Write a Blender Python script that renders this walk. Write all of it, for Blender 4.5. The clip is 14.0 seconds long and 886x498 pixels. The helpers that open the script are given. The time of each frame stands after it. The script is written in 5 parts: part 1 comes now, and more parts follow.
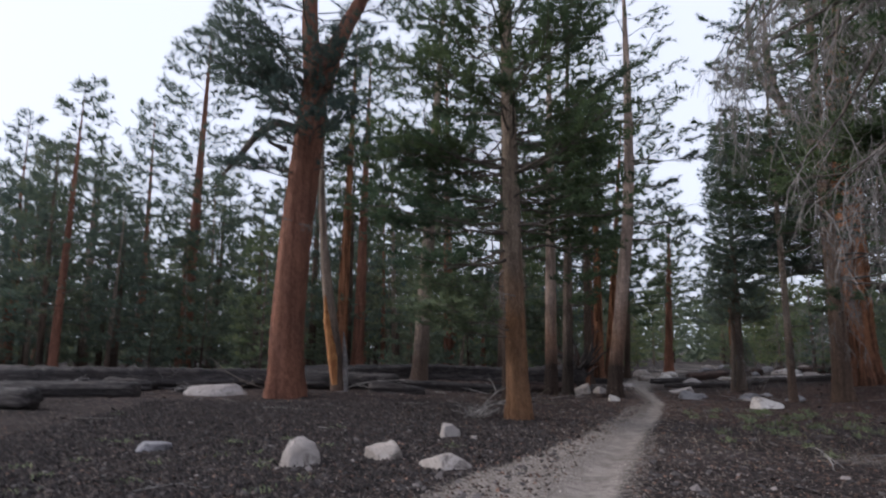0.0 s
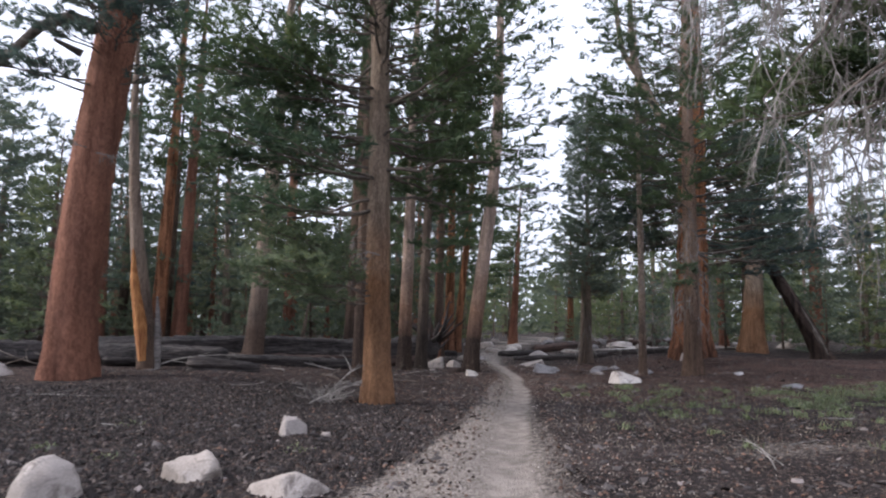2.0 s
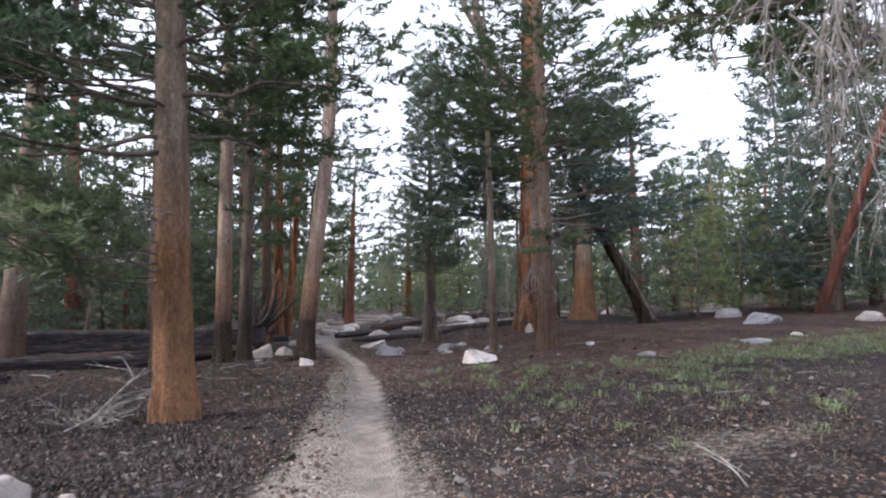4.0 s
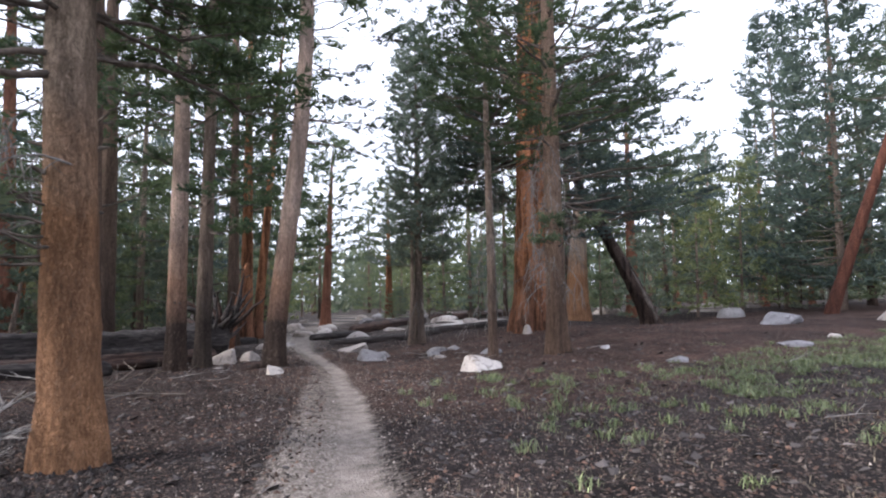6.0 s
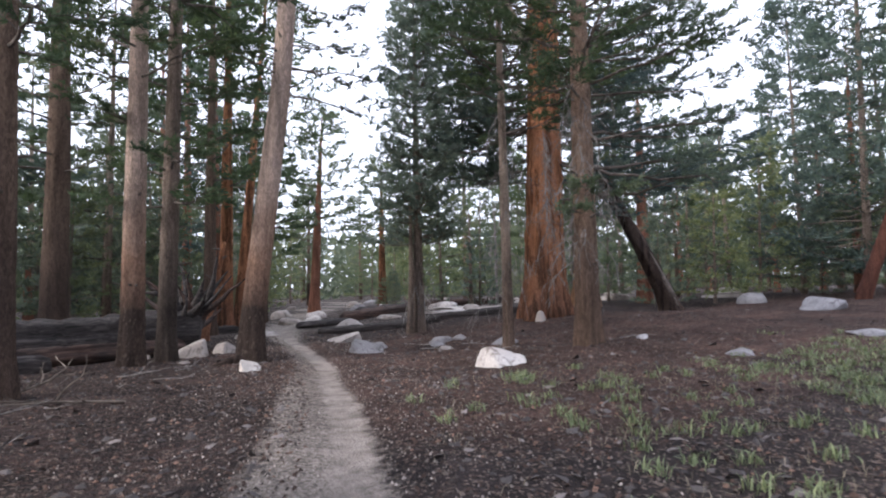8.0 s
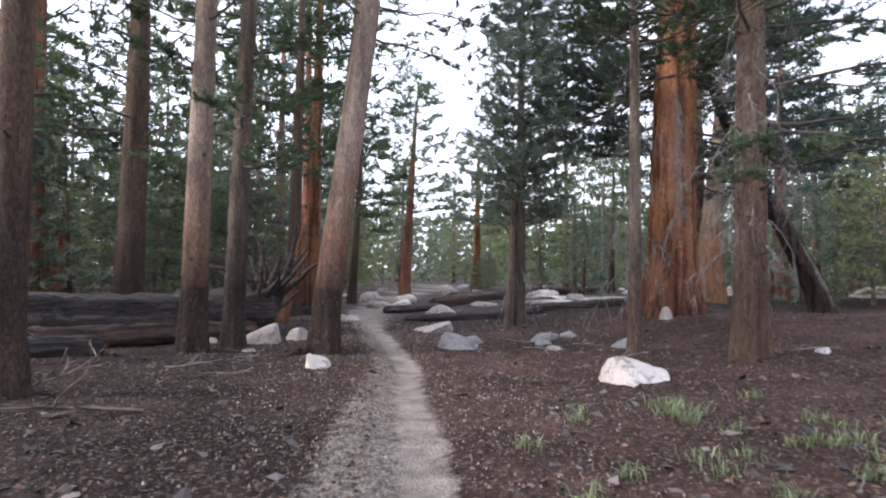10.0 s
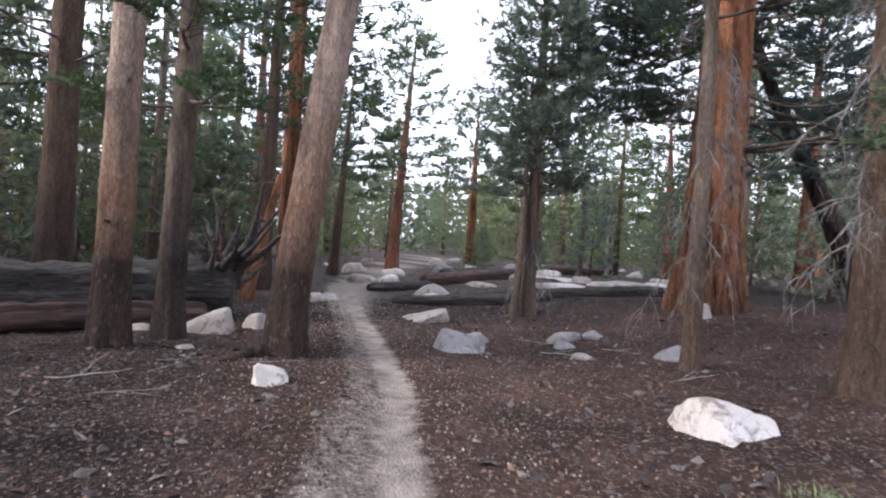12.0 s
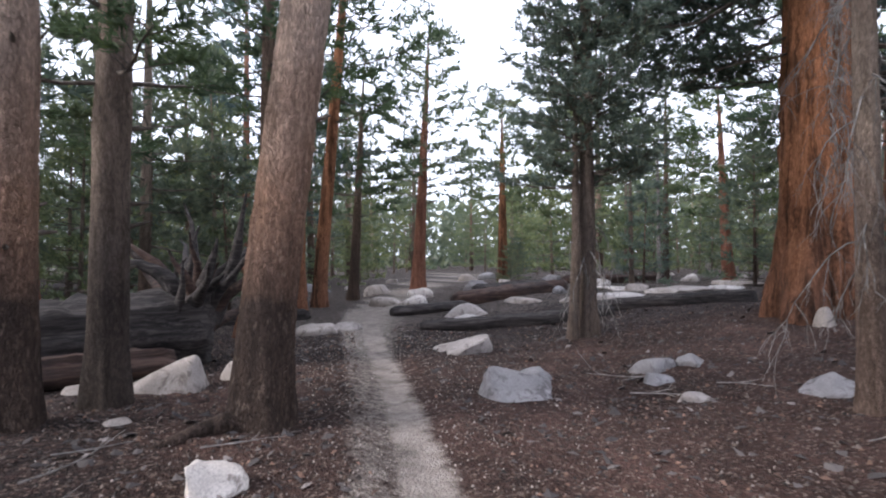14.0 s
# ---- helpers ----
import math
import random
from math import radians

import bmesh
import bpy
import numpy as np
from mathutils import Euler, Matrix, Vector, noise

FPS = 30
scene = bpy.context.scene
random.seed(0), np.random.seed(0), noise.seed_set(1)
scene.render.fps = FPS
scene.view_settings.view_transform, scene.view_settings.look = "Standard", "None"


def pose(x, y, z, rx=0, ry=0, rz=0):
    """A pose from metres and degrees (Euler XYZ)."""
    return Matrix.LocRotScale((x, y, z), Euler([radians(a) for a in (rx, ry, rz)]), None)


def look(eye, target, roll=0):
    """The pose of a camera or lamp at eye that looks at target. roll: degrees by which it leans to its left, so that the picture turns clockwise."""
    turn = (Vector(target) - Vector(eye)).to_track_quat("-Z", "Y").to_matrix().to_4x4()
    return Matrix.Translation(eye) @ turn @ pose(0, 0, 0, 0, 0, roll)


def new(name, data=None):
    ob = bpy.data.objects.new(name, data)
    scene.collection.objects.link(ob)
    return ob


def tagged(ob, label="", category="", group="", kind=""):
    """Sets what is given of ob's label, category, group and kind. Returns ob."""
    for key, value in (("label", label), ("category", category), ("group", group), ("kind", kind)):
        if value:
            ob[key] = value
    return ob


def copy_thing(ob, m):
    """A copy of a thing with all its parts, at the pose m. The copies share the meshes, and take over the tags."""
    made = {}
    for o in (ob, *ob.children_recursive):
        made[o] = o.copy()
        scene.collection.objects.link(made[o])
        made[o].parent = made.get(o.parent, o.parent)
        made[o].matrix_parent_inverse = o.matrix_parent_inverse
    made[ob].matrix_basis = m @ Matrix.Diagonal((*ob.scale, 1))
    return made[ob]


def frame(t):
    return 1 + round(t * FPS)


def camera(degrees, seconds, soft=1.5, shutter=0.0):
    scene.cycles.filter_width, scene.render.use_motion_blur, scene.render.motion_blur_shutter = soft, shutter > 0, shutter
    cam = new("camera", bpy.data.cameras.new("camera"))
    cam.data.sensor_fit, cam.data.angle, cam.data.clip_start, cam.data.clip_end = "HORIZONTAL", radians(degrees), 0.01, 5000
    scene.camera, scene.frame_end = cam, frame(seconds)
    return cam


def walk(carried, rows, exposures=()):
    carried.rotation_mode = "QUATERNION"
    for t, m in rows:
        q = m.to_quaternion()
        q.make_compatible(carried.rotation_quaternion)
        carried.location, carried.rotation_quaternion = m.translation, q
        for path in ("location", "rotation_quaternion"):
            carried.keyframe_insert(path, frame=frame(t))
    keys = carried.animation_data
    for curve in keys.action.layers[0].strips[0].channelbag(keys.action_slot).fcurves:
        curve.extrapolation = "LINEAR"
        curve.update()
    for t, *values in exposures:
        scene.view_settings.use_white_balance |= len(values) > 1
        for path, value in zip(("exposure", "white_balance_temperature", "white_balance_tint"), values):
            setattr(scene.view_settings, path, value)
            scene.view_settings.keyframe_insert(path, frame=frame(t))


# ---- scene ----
cam = camera(72.8, 14.0, soft=2.1, shutter=0.35)
PATH = [
    (0, (-0.023, -0.19, 1.481), (-0.012, 1.783, 1.807), 0.1),
    (0.5, (-0.118, 0.486, 1.463), (0.021, 2.469, 1.688), 2.2),
    (1, (-0.159, 1.187, 1.439), (0.086, 3.146, 1.756), -0.8),
    (1.5, (-0.2, 1.871, 1.463), (0.162, 3.809, 1.801), -1.0),
    (2, (-0.12, 2.533, 1.458), (0.405, 4.448, 1.694), 0.8),
    (2.5, (0.133, 3.195, 1.477), (0.764, 5.07, 1.774), 0.1),
    (3, (0.305, 3.847, 1.495), (1.158, 5.641, 1.729), -0.3),
    (3.5, (0.441, 4.534, 1.444), (1.368, 6.285, 1.715), -2.9),
    (4, (0.658, 5.157, 1.446), (1.696, 6.859, 1.606), -1.6),
    (6.3, (1.814, 7.921, 1.326), (2.944, 9.564, 1.482), -1.5),
    (6.5, (1.942, 8.131, 1.311), (3.119, 9.742, 1.449), -0.9),
    (7, (2.181, 8.745, 1.265), (3.365, 10.357, 1.29), 0.7),
    (7.5, (2.453, 9.329, 1.255), (3.586, 10.972, 1.383), -2.1),
    (8, (2.689, 9.929, 1.216), (3.819, 11.575, 1.334), -1.6),
    (8.5, (2.955, 10.536, 1.217), (3.939, 12.264, 1.425), -2.8),
    (9, (3.269, 11.072, 1.199), (4.259, 12.806, 1.311), -4.2),
    (9.2, (3.376, 11.273, 1.179), (4.341, 13.023, 1.271), -2.1),
    (11.3, (4.565, 13.885, 1.333), (5.351, 15.723, 1.374), 0.0),
    (11.5, (4.645, 14.13, 1.316), (5.453, 15.959, 1.331), -0.8),
    (12, (4.837, 14.897, 1.408), (5.741, 16.681, 1.375), 3.2),
    (12.5, (5.092, 15.596, 1.404), (5.916, 17.416, 1.51), 1.4),
    (13, (5.341, 16.196, 1.352), (6.251, 17.977, 1.36), 1.3),
    (13.5, (5.663, 16.822, 1.296), (6.5, 18.637, 1.336), 1.3),
    (14, (5.996, 17.514, 1.242), (6.818, 19.337, 1.266), -0.7),
]
walk(cam, [(t, look(eye, target, roll)) for t, eye, target, roll in PATH],
     exposures=[(0, -0.98, 6200, 13), (1.0, -0.60, 6220, 14), (2.0, -0.32, 6300, 14), (4.0, 0.08, 6300, 14), (9.0, 0.22, 6280, 14), (11.5, 0.42, 6260, 14), (12.5, 0.34, 6260, 14), (14, 0.22, 6260, 14)])

# ---- light: bright overcast sky, soft low sun from the west ----
SUN_EL, SUN_AZ = radians(29), radians(-80)      # azimuth from +y, clockwise
world = bpy.data.worlds.new("overcast_sky")
scene.world = world
world.use_nodes = True
wn, wl = world.node_tree.nodes, world.node_tree.links
wn.clear()
sky = wn.new("ShaderNodeTexSky")
sky.sky_type, sky.sun_disc = "NISHITA", False
sky.sun_elevation, sky.sun_rotation = SUN_EL, SUN_AZ
sky.air_density, sky.dust_density, sky.ozone_density = 1.0, 4.0, 1.0
cloud_tex = wn.new("ShaderNodeTexNoise")
cloud_tex.inputs["Scale"].default_value, cloud_tex.inputs["Detail"].default_value = 3.0, 5.0
cloud_ramp = wn.new("ShaderNodeMapRange")
cloud_ramp.inputs["From Min"].default_value, cloud_ramp.inputs["From Max"].default_value = 0.3, 0.7
cloud_ramp.inputs["To Min"].default_value, cloud_ramp.inputs["To Max"].default_value = 0.25, 0.5
hsv = wn.new("ShaderNodeHueSaturation")
bg = wn.new("ShaderNodeBackground")
bg.inputs["Strength"].default_value = 0.15
wout = wn.new("ShaderNodeOutputWorld")
wl.new(cloud_tex.outputs["Fac"], cloud_ramp.inputs["Value"])
wl.new(cloud_ramp.outputs["Result"], hsv.inputs["Saturation"])
wl.new(sky.outputs["Color"], hsv.inputs["Color"])
veil = wn.new("ShaderNodeMix")
veil.data_type = "RGBA"
veil.inputs[0].default_value = 0.72
veil.inputs[7].default_value = (15.6, 16.6, 19.2, 1)      # even cloud layer over the clear sky
wl.new(hsv.outputs["Color"], veil.inputs[6])
wl.new(veil.outputs[2], bg.inputs["Color"])
wl.new(bg.outputs["Background"], wout.inputs["Surface"])

sun_data = bpy.data.lights.new("sun", "SUN")
sun_data.energy, sun_data.angle, sun_data.color = 4.6, radians(20), (1.0, 0.95, 0.88)
sun = new("sun", sun_data)
sun.matrix_world = look((0, 0, 0), (-math.sin(SUN_AZ) * math.cos(SUN_EL), -math.cos(SUN_AZ) * math.cos(SUN_EL), -math.sin(SUN_EL)))

# ---- materials ----
def node_mat(name):
    m = bpy.data.materials.new(name)
    m.use_nodes = True
    n, l = m.node_tree.nodes, m.node_tree.links
    return m, n, l, n["Principled BSDF"]


def tex(n, l, kind, vec, **values):
    node = n.new(kind)
    for key, v in values.items():
        node.inputs[key].default_value = v
    if vec is not None:
        l.new(vec, node.inputs["Vector"])
    return node


def scaled(n, l, vec, sx, sy, sz):
    mp = n.new("ShaderNodeMapping")
    mp.inputs["Scale"].default_value = (sx, sy, sz)
    l.new(vec, mp.inputs["Vector"])
    return mp.outputs["Vector"]


def ramp(n, l, fac, *stops):
    r = n.new("ShaderNodeValToRGB")
    while len(r.color_ramp.elements) < len(stops):
        r.color_ramp.elements.new(0.5)
    for e, (p, c) in zip(r.color_ramp.elements, stops):
        e.position, e.color = p, (*c, 1) if not isinstance(c, (int, float)) else (c, c, c, 1)
    l.new(fac, r.inputs["Fac"])
    return r.outputs["Color"]


def mix(n, l, fac, a, b, mode="MIX"):
    m = n.new("ShaderNodeMix")
    m.data_type, m.blend_type = "RGBA", mode
    for sock, v in ((m.inputs[0], fac), (m.inputs[6], a), (m.inputs[7], b)):
        if isinstance(v, (int, float)):
            sock.default_value = v
        elif isinstance(v, tuple):
            sock.default_value = (*v, 1)
        else:
            l.new(v, sock)
    return m.outputs[2]


def maprange(n, l, v, a, b, c=0.0, d=1.0):
    r = n.new("ShaderNodeMapRange")
    r.inputs[1].default_value, r.inputs[2].default_value = a, b
    r.inputs[3].default_value, r.inputs[4].default_value = c, d
    l.new(v, r.inputs[0])
    return r.outputs[0]


def bump(n, l, height, p, strength, distance):
    b = n.new("ShaderNodeBump")
    b.inputs["Strength"].default_value, b.inputs["Distance"].default_value = strength, distance
    l.new(height, b.inputs["Height"])
    l.new(b.outputs["Normal"], p.inputs["Normal"])


def bark_mat(name, low, high, z0, z1, plate=1.0, furrow_shade=0.35, middle=None):
    """Plated pine bark: colour runs by height, low at the foot to high above."""
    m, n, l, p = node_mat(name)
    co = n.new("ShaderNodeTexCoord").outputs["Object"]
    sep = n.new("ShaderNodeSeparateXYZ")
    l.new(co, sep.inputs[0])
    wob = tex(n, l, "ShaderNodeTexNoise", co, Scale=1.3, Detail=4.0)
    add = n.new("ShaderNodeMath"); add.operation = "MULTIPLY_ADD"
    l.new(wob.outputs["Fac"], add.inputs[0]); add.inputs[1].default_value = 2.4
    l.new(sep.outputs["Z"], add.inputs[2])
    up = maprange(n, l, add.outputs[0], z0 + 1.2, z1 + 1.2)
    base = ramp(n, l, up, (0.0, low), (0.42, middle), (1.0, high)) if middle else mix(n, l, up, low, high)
    warp = tex(n, l, "ShaderNodeTexNoise", co, Scale=5.0, Detail=3.0)
    vmix = mix(n, l, 0.10, co, warp.outputs["Color"])
    pl = tex(n, l, "ShaderNodeTexVoronoi", scaled(n, l, vmix, 14 / plate, 14 / plate, 3.4 / plate))
    pl.feature = "DISTANCE_TO_EDGE"
    cell = tex(n, l, "ShaderNodeTexVoronoi", scaled(n, l, vmix, 14 / plate, 14 / plate, 3.4 / plate))
    fine = tex(n, l, "ShaderNodeTexNoise", scaled(n, l, co, 30, 30, 9), Scale=1.0, Detail=6.0, Roughness=0.7)
    big = tex(n, l, "ShaderNodeTexNoise", scaled(n, l, co, 2.2, 2.2, 0.8), Scale=1.0, Detail=3.0)
    cellv = n.new("ShaderNodeSeparateColor"); l.new(cell.outputs["Color"], cellv.inputs[0])
    c1 = mix(n, l, 0.65, base, ramp(n, l, cellv.outputs[0], (0.0, 0.5), (1.0, 1.1)), "MULTIPLY")
    c2 = mix(n, l, 0.8, c1, ramp(n, l, fine.outputs["Fac"], (0.25, 0.45), (0.7, 1.18)), "MULTIPLY")
    c3 = mix(n, l, 0.7, c2, ramp(n, l, big.outputs["Fac"], (0.3, (0.6, 0.58, 0.6)), (0.7, (1.2, 1.12, 1.05))), "MULTIPLY")
    # vertical furrows: dark bands put the shade of the grooves into the colour
    fur = tex(n, l, "ShaderNodeTexNoise", scaled(n, l, vmix, 9 / plate, 9 / plate, 0.7 / plate), Scale=1.0, Detail=4.0, Roughness=0.6)
    c3 = mix(n, l, furrow_shade, c3, ramp(n, l, fur.outputs["Fac"], (0.40, 0.22), (0.52, 1.0), (0.7, 1.35)), "MULTIPLY")
    fleck = tex(n, l, "ShaderNodeTexNoise", scaled(n, l, co, 26 / plate, 26 / plate, 12 / plate), Scale=1.0, Detail=2.0)
    c3 = mix(n, l, ramp(n, l, fleck.outputs["Fac"], (0.58, 0.0), (0.70, 0.10)), c3, high)
    crack = ramp(n, l, pl.outputs["Distance"], (0.0, 0.5), (0.08, 1.0))
    l.new(mix(n, l, 0.75, c3, crack, "MULTIPLY"), p.inputs["Base Color"])
    p.inputs["Roughness"].default_value = 0.92
    p.inputs["Specular IOR Level"].default_value = 0.2
    h = mix(n, l, 0.4, ramp(n, l, pl.outputs["Distance"], (0.0, 0.0), (0.16, 1.0)), fine.outputs["Fac"])
    h = mix(n, l, 0.4, h, fur.outputs["Fac"])
    bump(n, l, h, p, 1.0, 0.06)
    return m


def needle_mat(name, dark, light):
    m, n, l, p = node_mat(name)
    geo = n.new("ShaderNodeNewGeometry").outputs["Random Per Island"]
    obj = n.new("ShaderNodeObjectInfo")
    co = n.new("ShaderNodeTexCoord").outputs["Object"]
    patch = tex(n, l, "ShaderNodeTexNoise", co, Scale=0.9, Detail=2.0)
    c = mix(n, l, ramp(n, l, patch.outputs["Fac"], (0.35, 0.0), (0.68, 1.0)), dark, light)
    c = mix(n, l, 0.75, c, ramp(n, l, geo, (0.0, (0.5, 0.55, 0.55)), (0.9, (1.25, 1.2, 1.1)), (1.0, (1.5, 1.25, 0.8))), "MULTIPLY")
    c = mix(n, l, 0.8, c, ramp(n, l, obj.outputs["Random"], (0.0, (0.75, 0.85, 1.0)), (1.0, (1.2, 1.15, 0.9))), "MULTIPLY")
    l.new(c, p.inputs["Base Color"])
    p.inputs["Roughness"].default_value = 0.55
    tr = n.new("ShaderNodeBsdfTranslucent")
    l.new(c, tr.inputs["Color"])
    ms = n.new("ShaderNodeMixShader")
    ms.inputs[0].default_value = 0.44
    l.new(p.outputs[0], ms.inputs[1]); l.new(tr.outputs[0], ms.inputs[2])
    l.new(ms.outputs[0], n["Material Output"].inputs["Surface"])
    return m


def wood_mat(name, c0, c1, c2, stretch=(2, 2, 18)):
    """Weathered dead wood with long grain; the grain runs along the object's x unless the stretch says otherwise."""
    m, n, l, p = node_mat(name)
    co = n.new("ShaderNodeTexCoord").outputs["Object"]
    grain = tex(n, l, "ShaderNodeTexNoise", scaled(n, l, co, *stretch), Scale=1.0, Detail=8.0, Roughness=0.65, Distortion=0.6)
    blot = tex(n, l, "ShaderNodeTexNoise", co, Scale=1.6, Detail=4.0)
    c = mix(n, l, ramp(n, l, blot.outputs["Fac"], (0.4, 0.0), (0.62, 1.0)), c0, c1)
    c = mix(n, l, ramp(n, l, grain.outputs["Fac"], (0.45, 0.0), (0.75, 1.0)), c, c2)
    c = mix(n, l, 0.85, c, ramp(n, l, grain.outputs["Fac"], (0.3, 0.25), (0.6, 1.15)), "MULTIPLY")
    l.new(c, p.inputs["Base Color"])
    p.inputs["Roughness"].default_value = 0.9
    bump(n, l, grain.outputs["Fac"], p, 0.9, 0.03)
    return m


def rock_mat(name, c0, c1, spots):
    m, n, l, p = node_mat(name)
    co = n.new("ShaderNodeTexCoord").outputs["Object"]
    rnd = n.new("ShaderNodeObjectInfo").outputs["Random"]
    a = tex(n, l, "ShaderNodeTexNoise", co, Scale=2.3, Detail=5.0)
    sp = tex(n, l, "ShaderNodeTexNoise", co, Scale=60.0, Detail=3.0)
    li = tex(n, l, "ShaderNodeTexNoise", co, Scale=5.0, Detail=6.0, Roughness=0.7, Distortion=0.8)
    c = mix(n, l, ramp(n, l, a.outputs["Fac"], (0.35, 0.0), (0.65, 1.0)), c0, c1)
    c = mix(n, l, ramp(n, l, li.outputs["Fac"], (0.52, 0.0), (0.62, 0.85)), c, spots)
    c = mix(n, l, 0.5, c, ramp(n, l, sp.outputs["Fac"], (0.3, 0.45), (0.6, 1.1)), "MULTIPLY")
    c = mix(n, l, 0.7, c, ramp(n, l, rnd, (0.0, (0.85, 0.85, 0.9)), (1.0, (1.08, 1.02, 0.96))), "MULTIPLY")
    l.new(c, p.inputs["Base Color"])
    p.inputs["Roughness"].default_value = 0.85
    h = mix(n, l, 0.3, li.outputs["Fac"], sp.outputs["Fac"])
    bump(n, l, h, p, 0.6, 0.03)
    return m


def plain_mat(name, dark, light, rough=0.9):
    """Small litter: one tone a piece, varied from piece to piece."""
    m, n, l, p = node_mat(name)
    geo = n.new("ShaderNodeNewGeometry").outputs["Random Per Island"]
    mid = tuple(a * 0.6 + b * 0.4 for a, b in zip(dark, light))
    l.new(ramp(n, l, geo, (0.0, dark), (0.75, mid), (0.93, light), (1.0, tuple(v * 1.5 for v in light))), p.inputs["Base Color"])
    p.inputs["Roughness"].default_value = rough
    return m


BARK_RED = bark_mat("bark_red_plated", (0.40, 0.185, 0.125), (0.50, 0.24, 0.165), 0.5, 5, 1.2)
BARK_MAIN = bark_mat("bark_orange_foot_grey_stem", (0.43, 0.235, 0.13), (0.52, 0.41, 0.32), 2.4, 4.2, 0.9)
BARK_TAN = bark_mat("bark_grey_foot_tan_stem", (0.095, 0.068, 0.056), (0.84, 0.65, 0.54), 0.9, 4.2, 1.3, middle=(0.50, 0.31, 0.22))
BARK_DARK_RED = bark_mat("bark_dark_red", (0.20, 0.085, 0.06), (0.25, 0.105, 0.072), 0.5, 5, 1.2)
BARK_GREY = bark_mat("bark_pale_grey_tan", (0.24, 0.17, 0.135), (0.58, 0.465, 0.38), 0.6, 3.5, 0.8)
BARK_BROWN = bark_mat("bark_dull_brown", (0.13, 0.092, 0.075), (0.30, 0.215, 0.165), 1.2, 4, 1.0)
BARK_ORANGE = bark_mat("bark_bright_orange", (0.25, 0.125, 0.08), (0.58, 0.265, 0.14), 0.0, 3.2, 1.6, 0.8)
BARK_SKIRT = bark_mat("bark_brown_foot_tan_stem", (0.20, 0.135, 0.10), (0.42, 0.30, 0.23), 0.8, 3.4, 1.0)
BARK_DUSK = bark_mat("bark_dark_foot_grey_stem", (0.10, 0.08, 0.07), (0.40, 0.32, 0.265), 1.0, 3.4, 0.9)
BARK_FIR = bark_mat("bark_fir_grey_brown", (0.30, 0.235, 0.195), (0.37, 0.30, 0.25), 1, 4, 0.6)
BARK_SNAG = bark_mat("bark_dark_weathered_snag", (0.13, 0.092, 0.075), (0.10, 0.08, 0.072), 1, 5, 1.4, 0.8)
NEEDLE = needle_mat("pine_needles_dark", (0.058, 0.092, 0.050), (0.112, 0.16, 0.078))
NEEDLE_BLUE = needle_mat("pine_needles_blue_green", (0.075, 0.108, 0.098), (0.13, 0.175, 0.145))
NEEDLE_FIR = needle_mat("fir_needles_blue_green", (0.14, 0.185, 0.182), (0.22, 0.28, 0.265))
# background foliage: green lightened and greyed to carry distance haze in the colour
NEEDLE_HAZE = needle_mat("wood_needles_hazed", (0.12, 0.15, 0.117), (0.20, 0.235, 0.165))
# yellow-green needles, raised further so the colour carries haze over far trees
NEEDLE_YOUNG = needle_mat("young_needles_green", (0.13, 0.165, 0.09), (0.23, 0.265, 0.14))
TWIG = wood_mat("dead_twig_grey", (0.19, 0.172, 0.162), (0.26, 0.238, 0.225), (0.35, 0.325, 0.305), (6, 6, 6))
LIMB = wood_mat("limb_bark_grey_brown", (0.10, 0.08, 0.065), (0.15, 0.12, 0.10), (0.19, 0.155, 0.13), (6, 6, 6))
LOG_DARK = wood_mat("charred_weathered_log", (0.018, 0.015, 0.015), (0.035, 0.027, 0.025), (0.095, 0.08, 0.076), (1.2, 16, 16))
LOG_RED = wood_mat("rotten_red_log", (0.035, 0.023, 0.02), (0.07, 0.038, 0.029), (0.11, 0.07, 0.055), (1.2, 16, 16))
LOG_GREY = wood_mat("bleached_log", (0.16, 0.14, 0.13), (0.23, 0.205, 0.195), (0.32, 0.29, 0.28), (1.5, 16, 16))
HEARTWOOD = wood_mat("split_orange_heartwood", (0.36, 0.13, 0.045), (0.48, 0.20, 0.065), (0.62, 0.34, 0.13), (24, 24, 1.0))
ROCK = rock_mat("pale_granite", (0.30, 0.262, 0.236), (0.45, 0.405, 0.375), (0.16, 0.135, 0.12))
ROCK_GREY = rock_mat("grey_granite", (0.20, 0.195, 0.205), (0.31, 0.30, 0.31), (0.11, 0.10, 0.105))
ROCK_WHITE = rock_mat("white_quartz_rock", (0.50, 0.46, 0.43), (0.67, 0.635, 0.61), (0.20, 0.165, 0.15))
CHIP = plain_mat("bark_chips_and_cones", (0.012, 0.009, 0.008), (0.118, 0.092, 0.078))
CHIP_RED = plain_mat("red_brown_needle_litter", (0.024, 0.013, 0.010), (0.15, 0.088, 0.064))
CONE = plain_mat("dark_cones_and_bark", (0.012, 0.009, 0.009), (0.085, 0.066, 0.06))
SLAB = plain_mat("weathered_bark_slabs", (0.035, 0.029, 0.029), (0.15, 0.128, 0.122))
GRAVEL = plain_mat("granite_grit", (0.16, 0.135, 0.12), (0.34, 0.295, 0.265))
GRASS = plain_mat("green_herbs", (0.085, 0.115, 0.05), (0.23, 0.265, 0.12), 0.6)
STRAW = plain_mat("dry_straw", (0.14, 0.115, 0.08), (0.30, 0.25, 0.18), 0.8)

